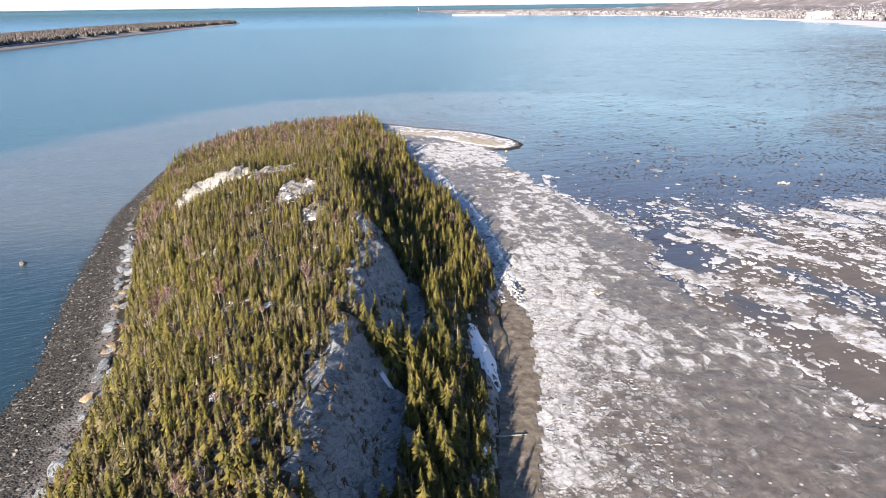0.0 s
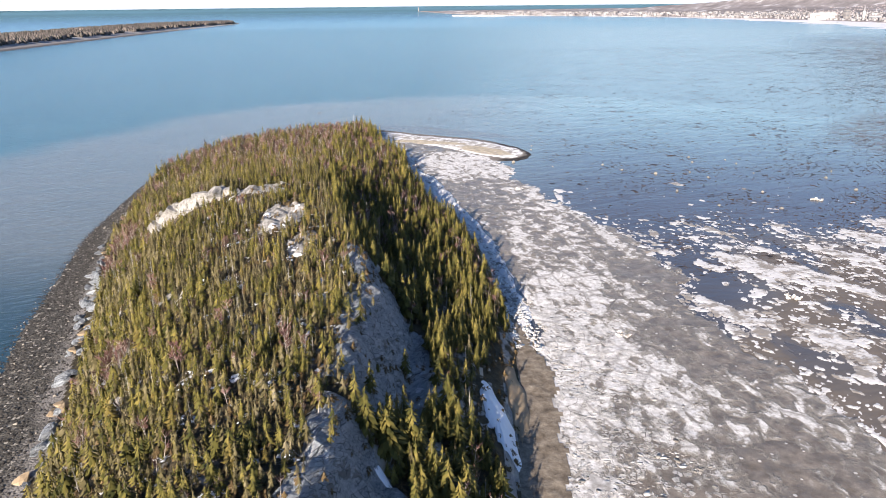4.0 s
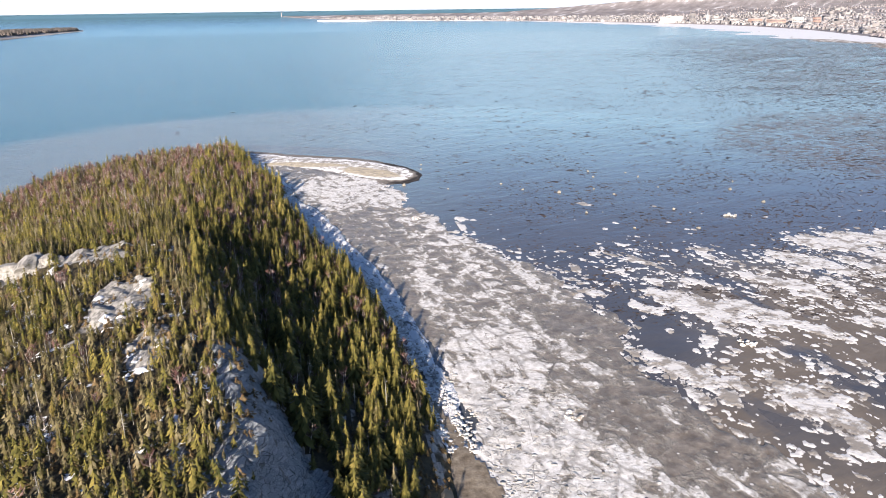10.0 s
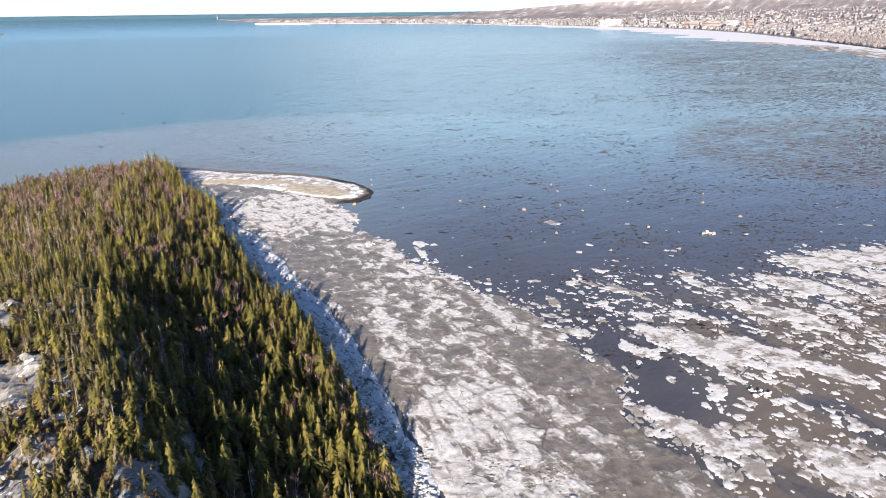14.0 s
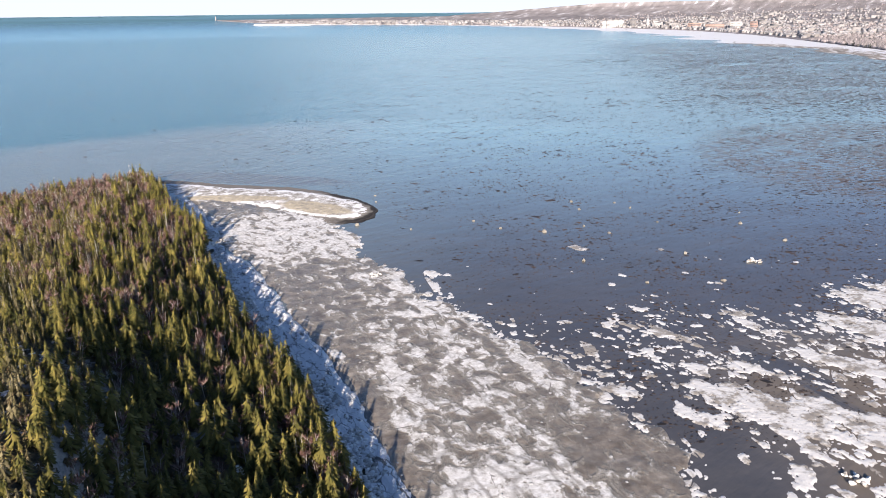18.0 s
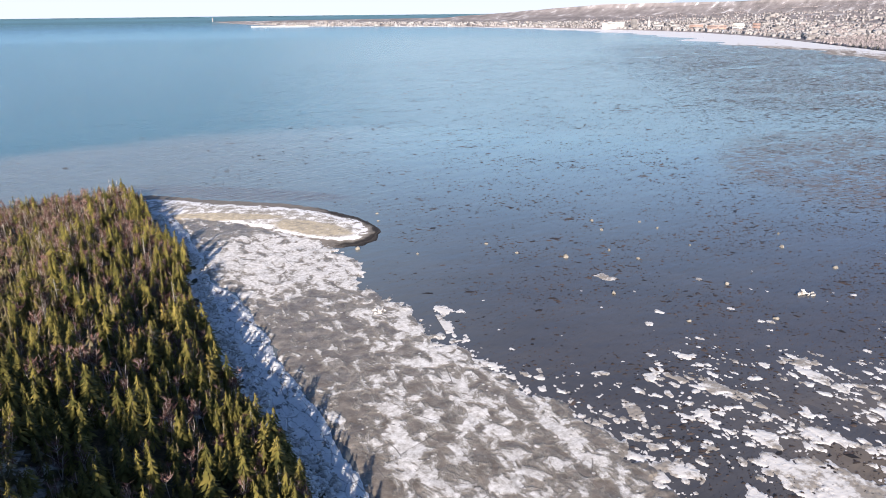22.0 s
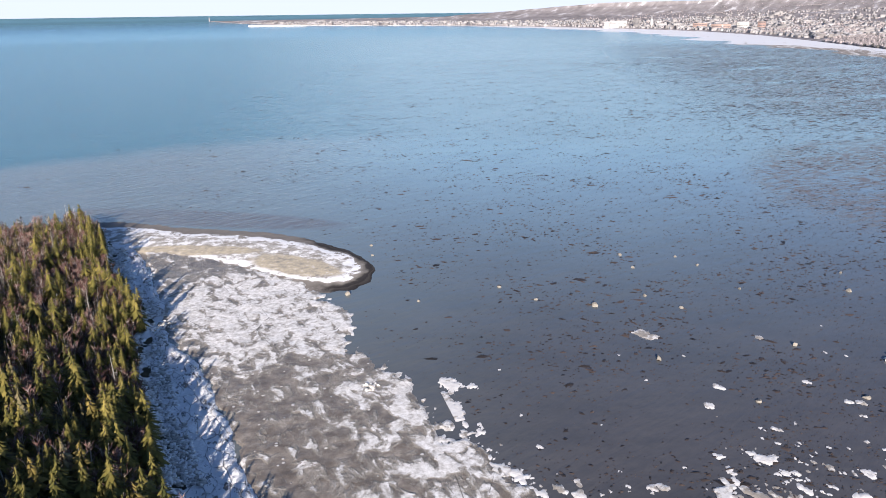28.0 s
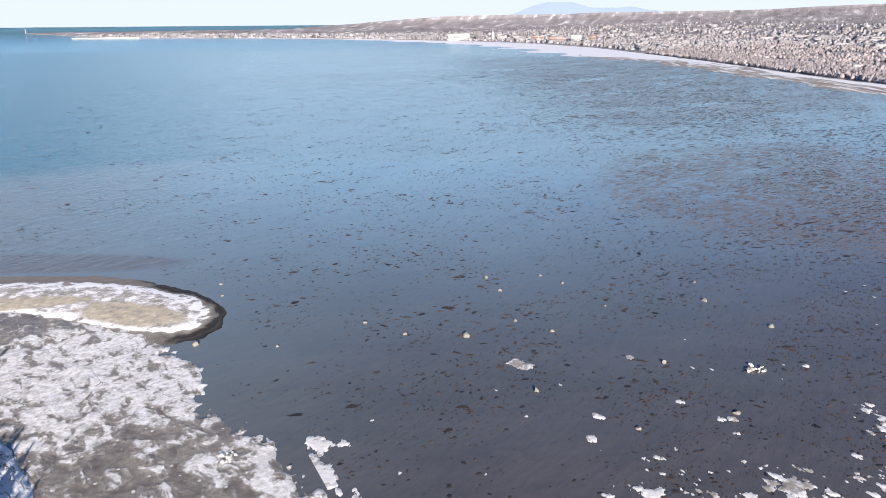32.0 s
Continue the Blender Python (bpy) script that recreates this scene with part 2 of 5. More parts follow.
    n.bump(n.math("ADD", n.math("ADD", n.math("MULTIPLY", fold, 1.0), n.math("MULTIPLY", joint, 0.8)), n.math("ADD", n.math("MULTIPLY", strata, 1.6), n.math("MULTIPLY", n.noise(2.0, 8.0, 0.75), 0.6))), 1.0, 1.0)
    gaps = n.math("MULTIPLY", n.math("SUBTRACT", 1.0, joint), n.band(n.noise(0.35, 4.0), 0.46, 0.58))
    M["rock"] = n.done(n.mix(n.math("MULTIPLY", gaps, 0.7), col, (0.06, 0.058, 0.054)))
    # pale rock of the ledge; on the crest its cream paints in sunlight
    n = Nodes("pale_ledge_rock", 0.85)
    vein = n.noise(1.0, 8.0, 0.72, n.where((0.5, 2.2, 0.6), -20), 0.4)
    col = n.ramp(vein, (0.36, (0.10, 0.095, 0.085)), (0.46, (0.24, 0.231, 0.213)), (0.58, (0.35, 0.337, 0.314)), (0.72, (0.46, 0.442, 0.414)))
    n.bump(vein, 0.9, 0.25)
    M["pale_rock"] = n.done(n.mix(n.band(n.noise(0.6, 5.0, 0.65), 0.60, 0.68), col, (0.10, 0.095, 0.06)))
    # shingle of the west beach and of the spit
    n = Nodes("beach_shingle", 0.85)
    peb = n.cells(1.6)
    tone = n.noise(0.12, 5.0)
    wet = n.band(n.math("ADD", n.axis(2), n.math("MULTIPLY", tone, 0.8)), 1.2, 1.75)
    dark = n.ramp(n.cells(1.1, out="Color"), (0.0, (0.030, 0.028, 0.024)), (0.75, (0.085, 0.078, 0.066)), (0.93, (0.30, 0.28, 0.24)))
    dry = n.mix(tone, (0.16, 0.148, 0.134), (0.27, 0.253, 0.235))
    n.bump(n.math("SUBTRACT", 1.0, peb), 0.8, 0.25)
    M["beach"] = n.done(n.mix(wet, dark, dry))
    n = Nodes("spit_sand", 0.9)
    w1 = n.math("SUBTRACT", n.noise(0.10, 6.0, 0.65), 0.5)
    up = n.math("ADD", n.axis(2), n.math("MULTIPLY", w1, 0.5))
    wet = n.ramp(up, (0.02, (0.016, 0.013, 0.012)), (0.16, (0.050, 0.043, 0.038)), (0.22, (0.018, 0.015, 0.014)), (0.34, (0.040, 0.034, 0.030)), (0.44, (0.17, 0.155, 0.135)))
    grey = n.mix(n.noise(0.25, 6.0, 0.7), (0.13, 0.116, 0.10), (0.25, 0.225, 0.20))
    wet = n.mix(n.band(n.math("ADD", n.axis(0), n.math("MULTIPLY", w1, 30.0)), 64.0, 54.0), wet, grey)
    upper = n.ramp(n.noise(0.22, 8.0, 0.72), (0.40, (0.26, 0.235, 0.20)), (0.50, (0.46, 0.44, 0.41)), (0.56, (0.80, 0.79, 0.78)))
    col = n.mix(n.band(up, 0.46, 0.54), wet, (0.26, 0.235, 0.205))
    col = n.mix(n.math("MULTIPLY", n.band(up, 0.56, 0.61), n.band(n.noise(0.16, 6.0, 0.7), 0.40, 0.46)), col, (0.80, 0.80, 0.80))
    col = n.mix(n.band(up, 0.90, 0.98), col, upper)
    r = None
    for size, turn, mid in (((25, 10, 1), -46, (50, 512, 0)), ((33, 6.5, 1), -19, (8, 545, 0))):
        e = n.where(size, turn, mid)
        q = n.math("ADD", n.math("ADD", n.math("POWER", n.axis(0, e), 2.0), n.math("POWER", n.axis(1, e), 2.0)), n.math("MULTIPLY", w1, 1.4))
        r = q if r is None else n.math("MINIMUM", r, q)
    tan = n.ramp(n.noise(0.35, 8.0, 0.72), (0.34, (0.26, 0.24, 0.205)), (0.48, (0.42, 0.37, 0.285)), (0.56, (0.48, 0.41, 0.29)), (0.66, (0.60, 0.57, 0.52)))
    n.bump(n.noise(3.0, 5.0), 0.5, 0.1)
    M["sand"] = n.done(n.mix(n.band(r, 1.15, 0.65), col, tan))
    # shore ice, stained with mud
    n = Nodes("shore_ice", 0.55, 0.4)
    wide = n.noise(1.0, 4.0, 0.55, n.where((24, 44, 20), 10), 0.2)
    blots = n.noise(1.0, 9.0, 0.60, n.where((5.0, 7.2, 8), 10), 0.5)
    drag = n.noise(1.0, 7.0, 0.62, n.where((2.6, 13.0, 8), 9, (9, 4, 0)), 0.4)
    fine = n.noise(0.8, 8.0, 0.74)
    x, y = n.axis(0), n.axis(1)
    gain = 0.0
    for cx, cy, rx, ry, turn, amount in ICE_ZONES:
        e = n.where((rx, ry, 1), turn, (cx, cy, 0))
        q = n.math("ADD", n.math("POWER", n.axis(0, e), 2.0), n.math("POWER", n.axis(1, e), 2.0))
        gain = n.math("ADD", n.math("MULTIPLY", n.band(q, 1.6, 0.2), amount), gain)
    dirt = n.math("ADD", n.math("MULTIPLY", blots, 0.62), n.math("ADD", n.math("MULTIPLY", drag, 0.16), n.math("MULTIPLY", wide, 0.22)))
    dirt = n.math("ADD", n.math("ADD", dirt, n.math("MULTIPLY", fine, 0.17)), n.math("SUBTRACT", gain, 0.085))
    ice = n.ramp(n.noise(0.55, 9.0, 0.72), (0.34, (0.33, 0.312, 0.285)), (0.47, (0.57, 0.555, 0.53)), (0.60, (0.76, 0.75, 0.735)))
    mud = n.ramp(n.noise(0.22, 9.0, 0.70), (0.32, (0.088, 0.072, 0.058)), (0.46, (0.155, 0.130, 0.104)), (0.58, (0.228, 0.196, 0.160)), (0.72, (0.38, 0.345, 0.295)))
    slush = n.mix(n.noise(0.5, 7.0, 0.7), (0.16, 0.142, 0.118), (0.38, 0.352, 0.312))
    col = n.mix(n.band(dirt, 0.445, 0.510), mud, slush)
    col = n.mix(n.band(dirt, 0.500, 0.560), col, ice)
    warp = n.mix(0.30, n.where((1.0, 1.7, 1), 12, (3, 9, 0)), n.t.nodes.new("ShaderNodeTexNoise").outputs["Color"], "ADD")
    vein = n.band(n.cells(0.13, "DISTANCE_TO_EDGE", warp), 0.0, 0.10)
    col = n.mix(n.math("MULTIPLY", n.math("MULTIPLY", n.math("SUBTRACT", 1.0, vein), n.band(y, 330.0, 280.0)), n.band(wide, 0.36, 0.52)), col, n.mix(0.55, col, (0.15, 0.135, 0.118)))
    crumb = n.math("MULTIPLY", n.band(n.axis(0, n.cells(0.75, "F1", None, "Color")), 0.95, 0.96), n.band(n.cells(0.75), 0.40, 0.30))
    near = n.where((1, 1.25, 1), 20)
    plates = n.math("MULTIPLY", n.band(n.axis(0, n.cells(0.62, "F1", near, "Color")), 0.52, 0.56), n.band(n.cells(0.62, "DISTANCE_TO_EDGE", near), 0.03, 0.10))
    plates = n.math("MULTIPLY", n.math("MULTIPLY", plates, n.band(n.math("ADD", x, n.math("MULTIPLY", wide, 40.0)), 118.0, 82.0)), n.band(y, 240.0, 205.0))
    crumb = n.math("MAXIMUM", crumb, n.math("MULTIPLY", plates, n.band(fine, 0.40, 0.52)))
    col = n.mix(crumb, col, n.mix(fine, (0.44, 0.42, 0.39), (0.72, 0.70, 0.67)))
    crack = n.band(n.cells(0.06, "DISTANCE_TO_EDGE", warp), 0.001, 0.006)
    col = n.mix(n.math("MULTIPLY", n.math("SUBTRACT", 1.0, crack), n.math("MULTIPLY", n.band(n.noise(0.09, 3.0), 0.50, 0.56), 0.8)), col, (0.11, 0.10, 0.088))
    n.bump(n.math("ADD", n.math("ADD", n.math("MULTIPLY", n.band(dirt, 0.45, 0.54), 0.7), crumb), n.math("MULTIPLY", fine, 0.45)), 0.9, 0.35)
    M["ice"] = n.done(col, n.mix(n.band(dirt, 0.46, 0.51), (0.35,) * 3, (0.7,) * 3))
    n = Nodes("floe_ice", 0.6, 0.4)
    g = n.t.nodes.new("ShaderNodeNewGeometry").outputs["Position"]
    d = n.noise(0.16, 7.0, 0.68, g)
    col = n.mix(n.math("MULTIPLY", n.band(n.math("ADD", d, n.math("MULTIPLY", n.rand(), 0.10)), 0.53, 0.65), 0.9), (0.64, 0.628, 0.608), (0.24, 0.212, 0.178))
    n.bump(n.noise(0.7, 5.0), 0.6, 0.25)
    M["floe"] = n.done(col)
    n = Nodes("brash_ice", 0.6, 0.4)
    col = n.ramp(n.island(), (0.0, (0.26, 0.24, 0.21)), (0.35, (0.46, 0.44, 0.40)), (0.7, (0.68, 0.67, 0.65)), (1.0, (0.76, 0.76, 0.75)))
    M["brash"] = n.done(col)
    n = Nodes("dirty_brash_ice", 0.65, 0.35)
    M["dirty_brash"] = n.done(n.ramp(n.island(), (0.0, (0.17, 0.152, 0.13)), (0.45, (0.33, 0.31, 0.28)), (0.85, (0.50, 0.485, 0.46)), (1.0, (0.62, 0.61, 0.59))))
    n = Nodes("packed_snow", 0.7, 0.3)
    s = n.noise(0.35, 5.0, 0.6)
    col = n.mix(n.band(s, 0.58, 0.72), (0.76, 0.76, 0.76), (0.46, 0.44, 0.42))
    crack = n.band(n.cells(0.5, "DISTANCE_TO_EDGE", n.mix(0.6, n.where((1.6, 3.4, 1), 15), n.t.nodes.new("ShaderNodeTexNoise").outputs["Color"], "ADD")), 0.0, 0.05)
    broken = n.math("MULTIPLY", n.math("SUBTRACT", 1.0, crack), n.band(n.noise(0.22, 5.0), 0.44, 0.54))
    broken = n.math("MAXIMUM", n.math("MULTIPLY", broken, 0.7), n.band(n.noise(0.45, 7.0, 0.72, n.where((1, 2.2, 1), 15)), 0.56, 0.60))
    col = n.mix(broken, col, (0.17, 0.16, 0.15))
    n.bump(n.math("ADD", n.noise(0.8, 6.0, 0.7), n.math("MULTIPLY", crack, 0.4)), 1.0, 0.6)
    M["snow"] = n.done(col)
    n = Nodes("snow_patch", 0.7, 0.3)
    n.bump(n.noise(0.8, 4.0), 0.4, 0.2)
    M["drift"] = n.done(n.mix(n.noise(0.5), (0.80, 0.81, 0.83), (0.90, 0.90, 0.91)))
    n = Nodes("grey_boulder", 0.8)
    n.bump(n.noise(2.0, 6.0), 0.8, 0.2)
    M["boulder"] = n.done(n.mix(n.noise(0.9, 5.0), (0.10, 0.09, 0.075), (0.36, 0.33, 0.28)))
    n = Nodes("rockweed", 0.55, 0.4)
    M["weed"] = n.done(n.mix(n.island(), (0.016, 0.014, 0.013), (0.085, 0.062, 0.050)))
    n = Nodes("shore_mud", 0.85)
    c1 = n.noise(0.35, 7.0, 0.7)
    n.bump(c1, 0.8, 0.3)
    M["mudshore"] = n.done(n.ramp(c1, (0.3, (0.085, 0.066, 0.048)), (0.5, (0.20, 0.165, 0.125)), (0.66, (0.31, 0.265, 0.205)), (0.74, (0.52, 0.50, 0.47))))
    n = Nodes("tan_clay", 0.95)
    n.bump(n.noise(1.2, 6.0), 0.8, 0.3)
    M["clay"] = n.done(n.mix(n.noise(0.4, 6.0), (0.22, 0.16, 0.10), (0.40, 0.31, 0.205)))
    n = Nodes("beach_cobble", 0.7)
    M["cobble"] = n.done(n.ramp(n.island(), (0.0, (0.020, 0.018, 0.016)), (0.8, (0.060, 0.054, 0.046)), (0.94, (0.15, 0.138, 0.12)), (1.0, (0.36, 0.34, 0.31))))
    n = Nodes("mainland_ice", 0.6)
    b1 = n.math("SUBTRACT", n.noise(1.0, 5.0, 0.6, n.where((200, 26, 40), 62)), n.math("MULTIPLY", n.band(n.axis(1), 1500.0, 2000.0), 0.12))
    M["fringe"] = n.done(n.mix(n.band(b1, 0.50, 0.60), (0.68, 0.68, 0.69), (0.27, 0.235, 0.20)))
    n = Nodes("tide_flat", 0.8)
    b2 = n.noise(1.0, 6.0, 0.65, n.where((90, 12, 40), 62))
    M["tideflat"] = n.done(n.ramp(b2, (0.40, (0.17, 0.145, 0.125)), (0.52, (0.30, 0.265, 0.23)), (0.58, (0.62, 0.61, 0.60))))
    # distant haze is put into the hills' blue base colour
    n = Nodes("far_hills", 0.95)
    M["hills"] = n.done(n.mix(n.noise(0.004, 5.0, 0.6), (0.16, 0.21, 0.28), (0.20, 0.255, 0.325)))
    n = Nodes("far_shore", 0.9)
    M["farshore"] = n.done(n.mix(n.band(n.axis(2), 0.4, 3.0), (0.085, 0.078, 0.075), n.mix(n.noise(0.03, 4.0), (0.22, 0.205, 0.19), (0.42, 0.405, 0.39))))
    n = Nodes("far_island_woods", 0.9)
    M["woods_dark"] = n.done(n.ramp(n.island(), (0.0, (0.050, 0.050, 0.042)), (0.4, (0.10, 0.086, 0.075)), (1.0, (0.19, 0.16, 0.14))))
    # trees
    for key, lo, mid, hi in (("spruce", (0.032, 0.036, 0.010), (0.106, 0.094, 0.024), (0.215, 0.172, 0.048)), ("spruce_dull", (0.040, 0.036, 0.015), (0.110, 0.092, 0.042), (0.208, 0.175, 0.104)),
                             ("larch", (0.10, 0.080, 0.022), (0.15, 0.115, 0.032), (0.21, 0.155, 0.045)), ("birch", (0.076, 0.037, 0.033), (0.138, 0.074, 0.066), (0.265, 0.185, 0.158)),
                             ("shrub", (0.056, 0.038, 0.018), (0.125, 0.086, 0.040), (0.210, 0.148, 0.078)), ("snag", (0.20, 0.19, 0.165), (0.28, 0.265, 0.235), (0.40, 0.38, 0.34)),
                             ("bark", (0.075, 0.060, 0.048), (0.11, 0.095, 0.08), (0.16, 0.14, 0.12)), ("birch_bark", (0.26, 0.22, 0.19), (0.38, 0.335, 0.30), (0.52, 0.48, 0.44))):
        n = Nodes(key, 0.8, 0.15)
        g = n.t.nodes.new("ShaderNodeNewGeometry").outputs["Position"]
        r = n.math("ADD", n.math("MULTIPLY", n.noise(0.36, 1.0, 0.5, g), 0.75), n.math("ADD", n.math("MULTIPLY", n.island(), 0.30), n.math("MULTIPLY", n.noise(0.045, 4.0, 0.6, g), 0.55)))
        M[key] = n.done(n.ramp(n.math("SUBTRACT", r, 0.30), (0.25, lo), (0.50, mid), (0.78, hi)))
    # the far shore
    n = Nodes("mainland_ground", 0.9)
    col = n.ramp(n.noise(1.0, 7.0, 0.65, n.where((120, 45, 100), 30)), (0.36, (0.12, 0.112, 0.115)), (0.48, (0.19, 0.175, 0.178)), (0.57, (0.25, 0.235, 0.24)), (0.64, (0.50, 0.50, 0.52)))
    M["land"] = n.done(n.mix(n.band(n.noise(0.02, 4.0), 0.4, 0.6), col, n.mix(0.5, col, (0.20, 0.18, 0.183))))
    n = Nodes("far_woods", 0.9)
    M["woods"] = n.done(n.ramp(n.island(), (0.0, (0.07, 0.07, 0.065)), (0.12, (0.20, 0.178, 0.178)), (1.0, (0.35, 0.31, 0.305))))
    for key, lo, hi in (("siding", (0.15, 0.138, 0.134), (0.36, 0.348, 0.345)), ("brickwork", (0.25, 0.165, 0.14), (0.36, 0.26, 0.22)),
                        ("roofing", (0.12, 0.12, 0.13), (0.38, 0.372, 0.38)), ("concrete", (0.46, 0.44, 0.41), (0.62, 0.60, 0.57))):
        n = Nodes(key, 0.8)
        r = n.math("FRACT", n.math("ADD", n.rand(), n.island()))
        M[key] = n.done(n.mix(n.math("ADD", n.math("MULTIPLY", r, 0.8), n.math("MULTIPLY", n.noise(0.3), 0.2)), lo, hi))
    n = Nodes("window_glass", 0.15, 0.5)
    M["glass"] = n.done((0.05, 0.06, 0.075))
    return M


MAT = make_materials()


# ---- tools ----
def mesh_of(name, verts, faces, material, smooth=False):
    me = bpy.data.meshes.new(name)
    me.from_pydata(verts, [], faces)
    me.materials.append(material)
    if smooth:
        me.shade_smooth()
    return me


def quick_mesh(name, v, tri, material, smooth=False):
    """A mesh from arrays of vertices (n, 3) and triangles (m, 3)."""
    me = bpy.data.meshes.new(name)
    me.vertices.add(len(v))
    me.vertices.foreach_set("co", np.asarray(v, np.float32).ravel())
    me.loops.add(len(tri) * 3)
    me.loops.foreach_set("vertex_index", np.asarray(tri, np.int32).ravel())
    me.polygons.add(len(tri))
    me.polygons.foreach_set("loop_start", np.arange(0, len(tri) * 3, 3, dtype=np.int32))
    me.update(calc_edges=True)
    me.validate()
    me.materials.append(material)
    if smooth:
        me.shade_smooth()
    return me


def child(name, me, parent, label=""):
    ob = new(name, me)
    ob.parent = parent
    return tagged(ob, label)


def part(name, bm, material, parent, label=""):
    me = bpy.data.meshes.new(name)
    bm.to_mesh(me)
    bm.free()
    me.materials.append(material)
    return child(name, me, parent, label)


def tri_noise(x, y, scale, seed, octaves=4):
    """Cheap smooth noise in -1..1 over arrays, as a sum of turned sine sheets."""
    rng = np.random.RandomState(seed)
    out, amp, total = np.zeros_like(x, dtype=float), 1.0, 0.0
    for _ in range(octaves):
        for _ in range(3):
            a, p, q = rng.uniform(0, 2 * np.pi, 3)
            k = 2 * np.pi / scale * rng.uniform(0.7, 1.4)
            out += amp / 3 * np.sin(k * (x * np.cos(a) + y * np.sin(a)) + p + 1.3 * np.sin(0.6 * k * (y * np.cos(a) - x * np.sin(a)) + q))
        total += amp * 0.6
        amp, scale = amp * 0.55, scale * 0.47
    return out / total


def value_noise(x, y, scale, seed, octaves=5, fall=0.55):
    """Fractal lattice noise, about -1..1, over arrays of places."""
    rng = np.random.RandomState(seed)
    table = rng.uniform(-1, 1, (256, 256))
    out, amp, total = np.zeros(np.shape(x)), 1.0, 0.0
    for k in range(octaves):
        u, w = x / scale + 17.3 * k + 1000, y / scale + 9.1 * k + 1000
        i, j = np.floor(u).astype(int), np.floor(w).astype(int)
        a, c = u - i, w - j
        a, c = a * a * (3 - 2 * a), c * c * (3 - 2 * c)
        i0, i1, j0, j1 = i % 256, (i + 1) % 256, j % 256, (j + 1) % 256
        out += amp * ((table[i0, j0] * (1 - a) + table[i1, j0] * a) * (1 - c) + (table[i0, j1] * (1 - a) + table[i1, j1] * a) * c)
        total += amp * amp
        amp, scale = amp * fall, scale * 0.5
    return out / math.sqrt(total)


def grid_sheet(xs, ys, height, keep=None):
    """Vertices and triangles of a height sheet over the grid; keep masks its cells."""
    X, Y = np.meshgrid(xs, ys)
    Z = height(X, Y)
    v = np.stack([X.ravel(), Y.ravel(), Z.ravel()], 1)
    w = len(xs)
    i = (np.arange(len(ys) - 1)[:, None] * w + np.arange(w - 1)[None]).ravel()
    if keep is not None:
        K = keep(X, Y)
        ok = (K[:-1, :-1] | K[1:, :-1] | K[:-1, 1:] | K[1:, 1:]).ravel()
        i = i[ok]
    tri = np.concatenate([np.stack([i, i + 1, i + w + 1], 1), np.stack([i, i + w + 1, i + w], 1)])
    used = np.unique(tri)
    remap = np.zeros(len(v), np.int64)
    remap[used] = np.arange(len(used))
    return v[used], remap[tri]


EYE_REF = np.array([30.0, 120.0, 104.0])
NEAR_R, FAR_R = 3000.0, 1700.0


def far(p):
    """Beyond 3 km the distance is drawn in, so that the horizon lies inside 4.8 km; bearing and height angle stay."""
    p = np.atleast_2d(np.asarray(p, float))
    d = p - EYE_REF
    r = np.hypot(d[:, 0], d[:, 1])
    q = np.where(r > NEAR_R, NEAR_R + FAR_R * (1 - np.exp(-(np.maximum(r, NEAR_R) - NEAR_R) / FAR_R)), r)
    return EYE_REF + d * np.where(r > NEAR_R, q / np.maximum(r, 1), 1.0)[:, None]


# ---- plan of the island ----
def west_edge(y):
    return np.interp(y, [-120, 0, 101, 155, 237, 309, 380, 444, 520, 575, 610], [-38, -47, -60, -73, -104, -130, -148, -161, -155, -120, -50])


def west_water(y):
    return np.interp(y, [-120, 0, 148, 213, 320, 418, 470, 540, 600, 640], [-90, -95, -106, -128, -153, -163, -172, -165, -125, -40])


def foot_line(y):
    return np.interp(y, [-120, 98, 137, 200, 222, 313, 370, 430, 451, 476, 545, 574, 610], [34, 37, 40, 45, 43, 33, 19, 6, -6, -9, -25, -35, -50])


def east_edge(y):
    return foot_line(y) + np.interp(y, [270, 322, 330, 427, 445, 458, 468, 500, 536, 570], [0, -3.5, -6.5, -8, -2, 5, 3, -2, -6, 0])


def ridge_x(y):
    return np.interp(y, [-120, 60, 165, 200, 225, 275, 350, 450, 610], [0, 2, 3, -6, -14, -28, -42, -60, -60])


def ridge_z(y):
    return np.interp(y, [-120, 60, 165, 225, 275, 330, 400, 480, 560, 612], [33, 36, 36.5, 37, 35.5, 27, 17, 10, 6, 1.5])


def ledge_frame(x, y):
    """Place along and across the pale rock ledge of the west slope; across grows to the north."""
    a = math.atan2(9.0, 29.0)
    dx, dy = x + 75.0, y - 261.0
    return dx * math.cos(a) + dy * math.sin(a), -dx * math.sin(a) + dy * math.cos(a) + 1.6 * np.sin(dx * 0.33)


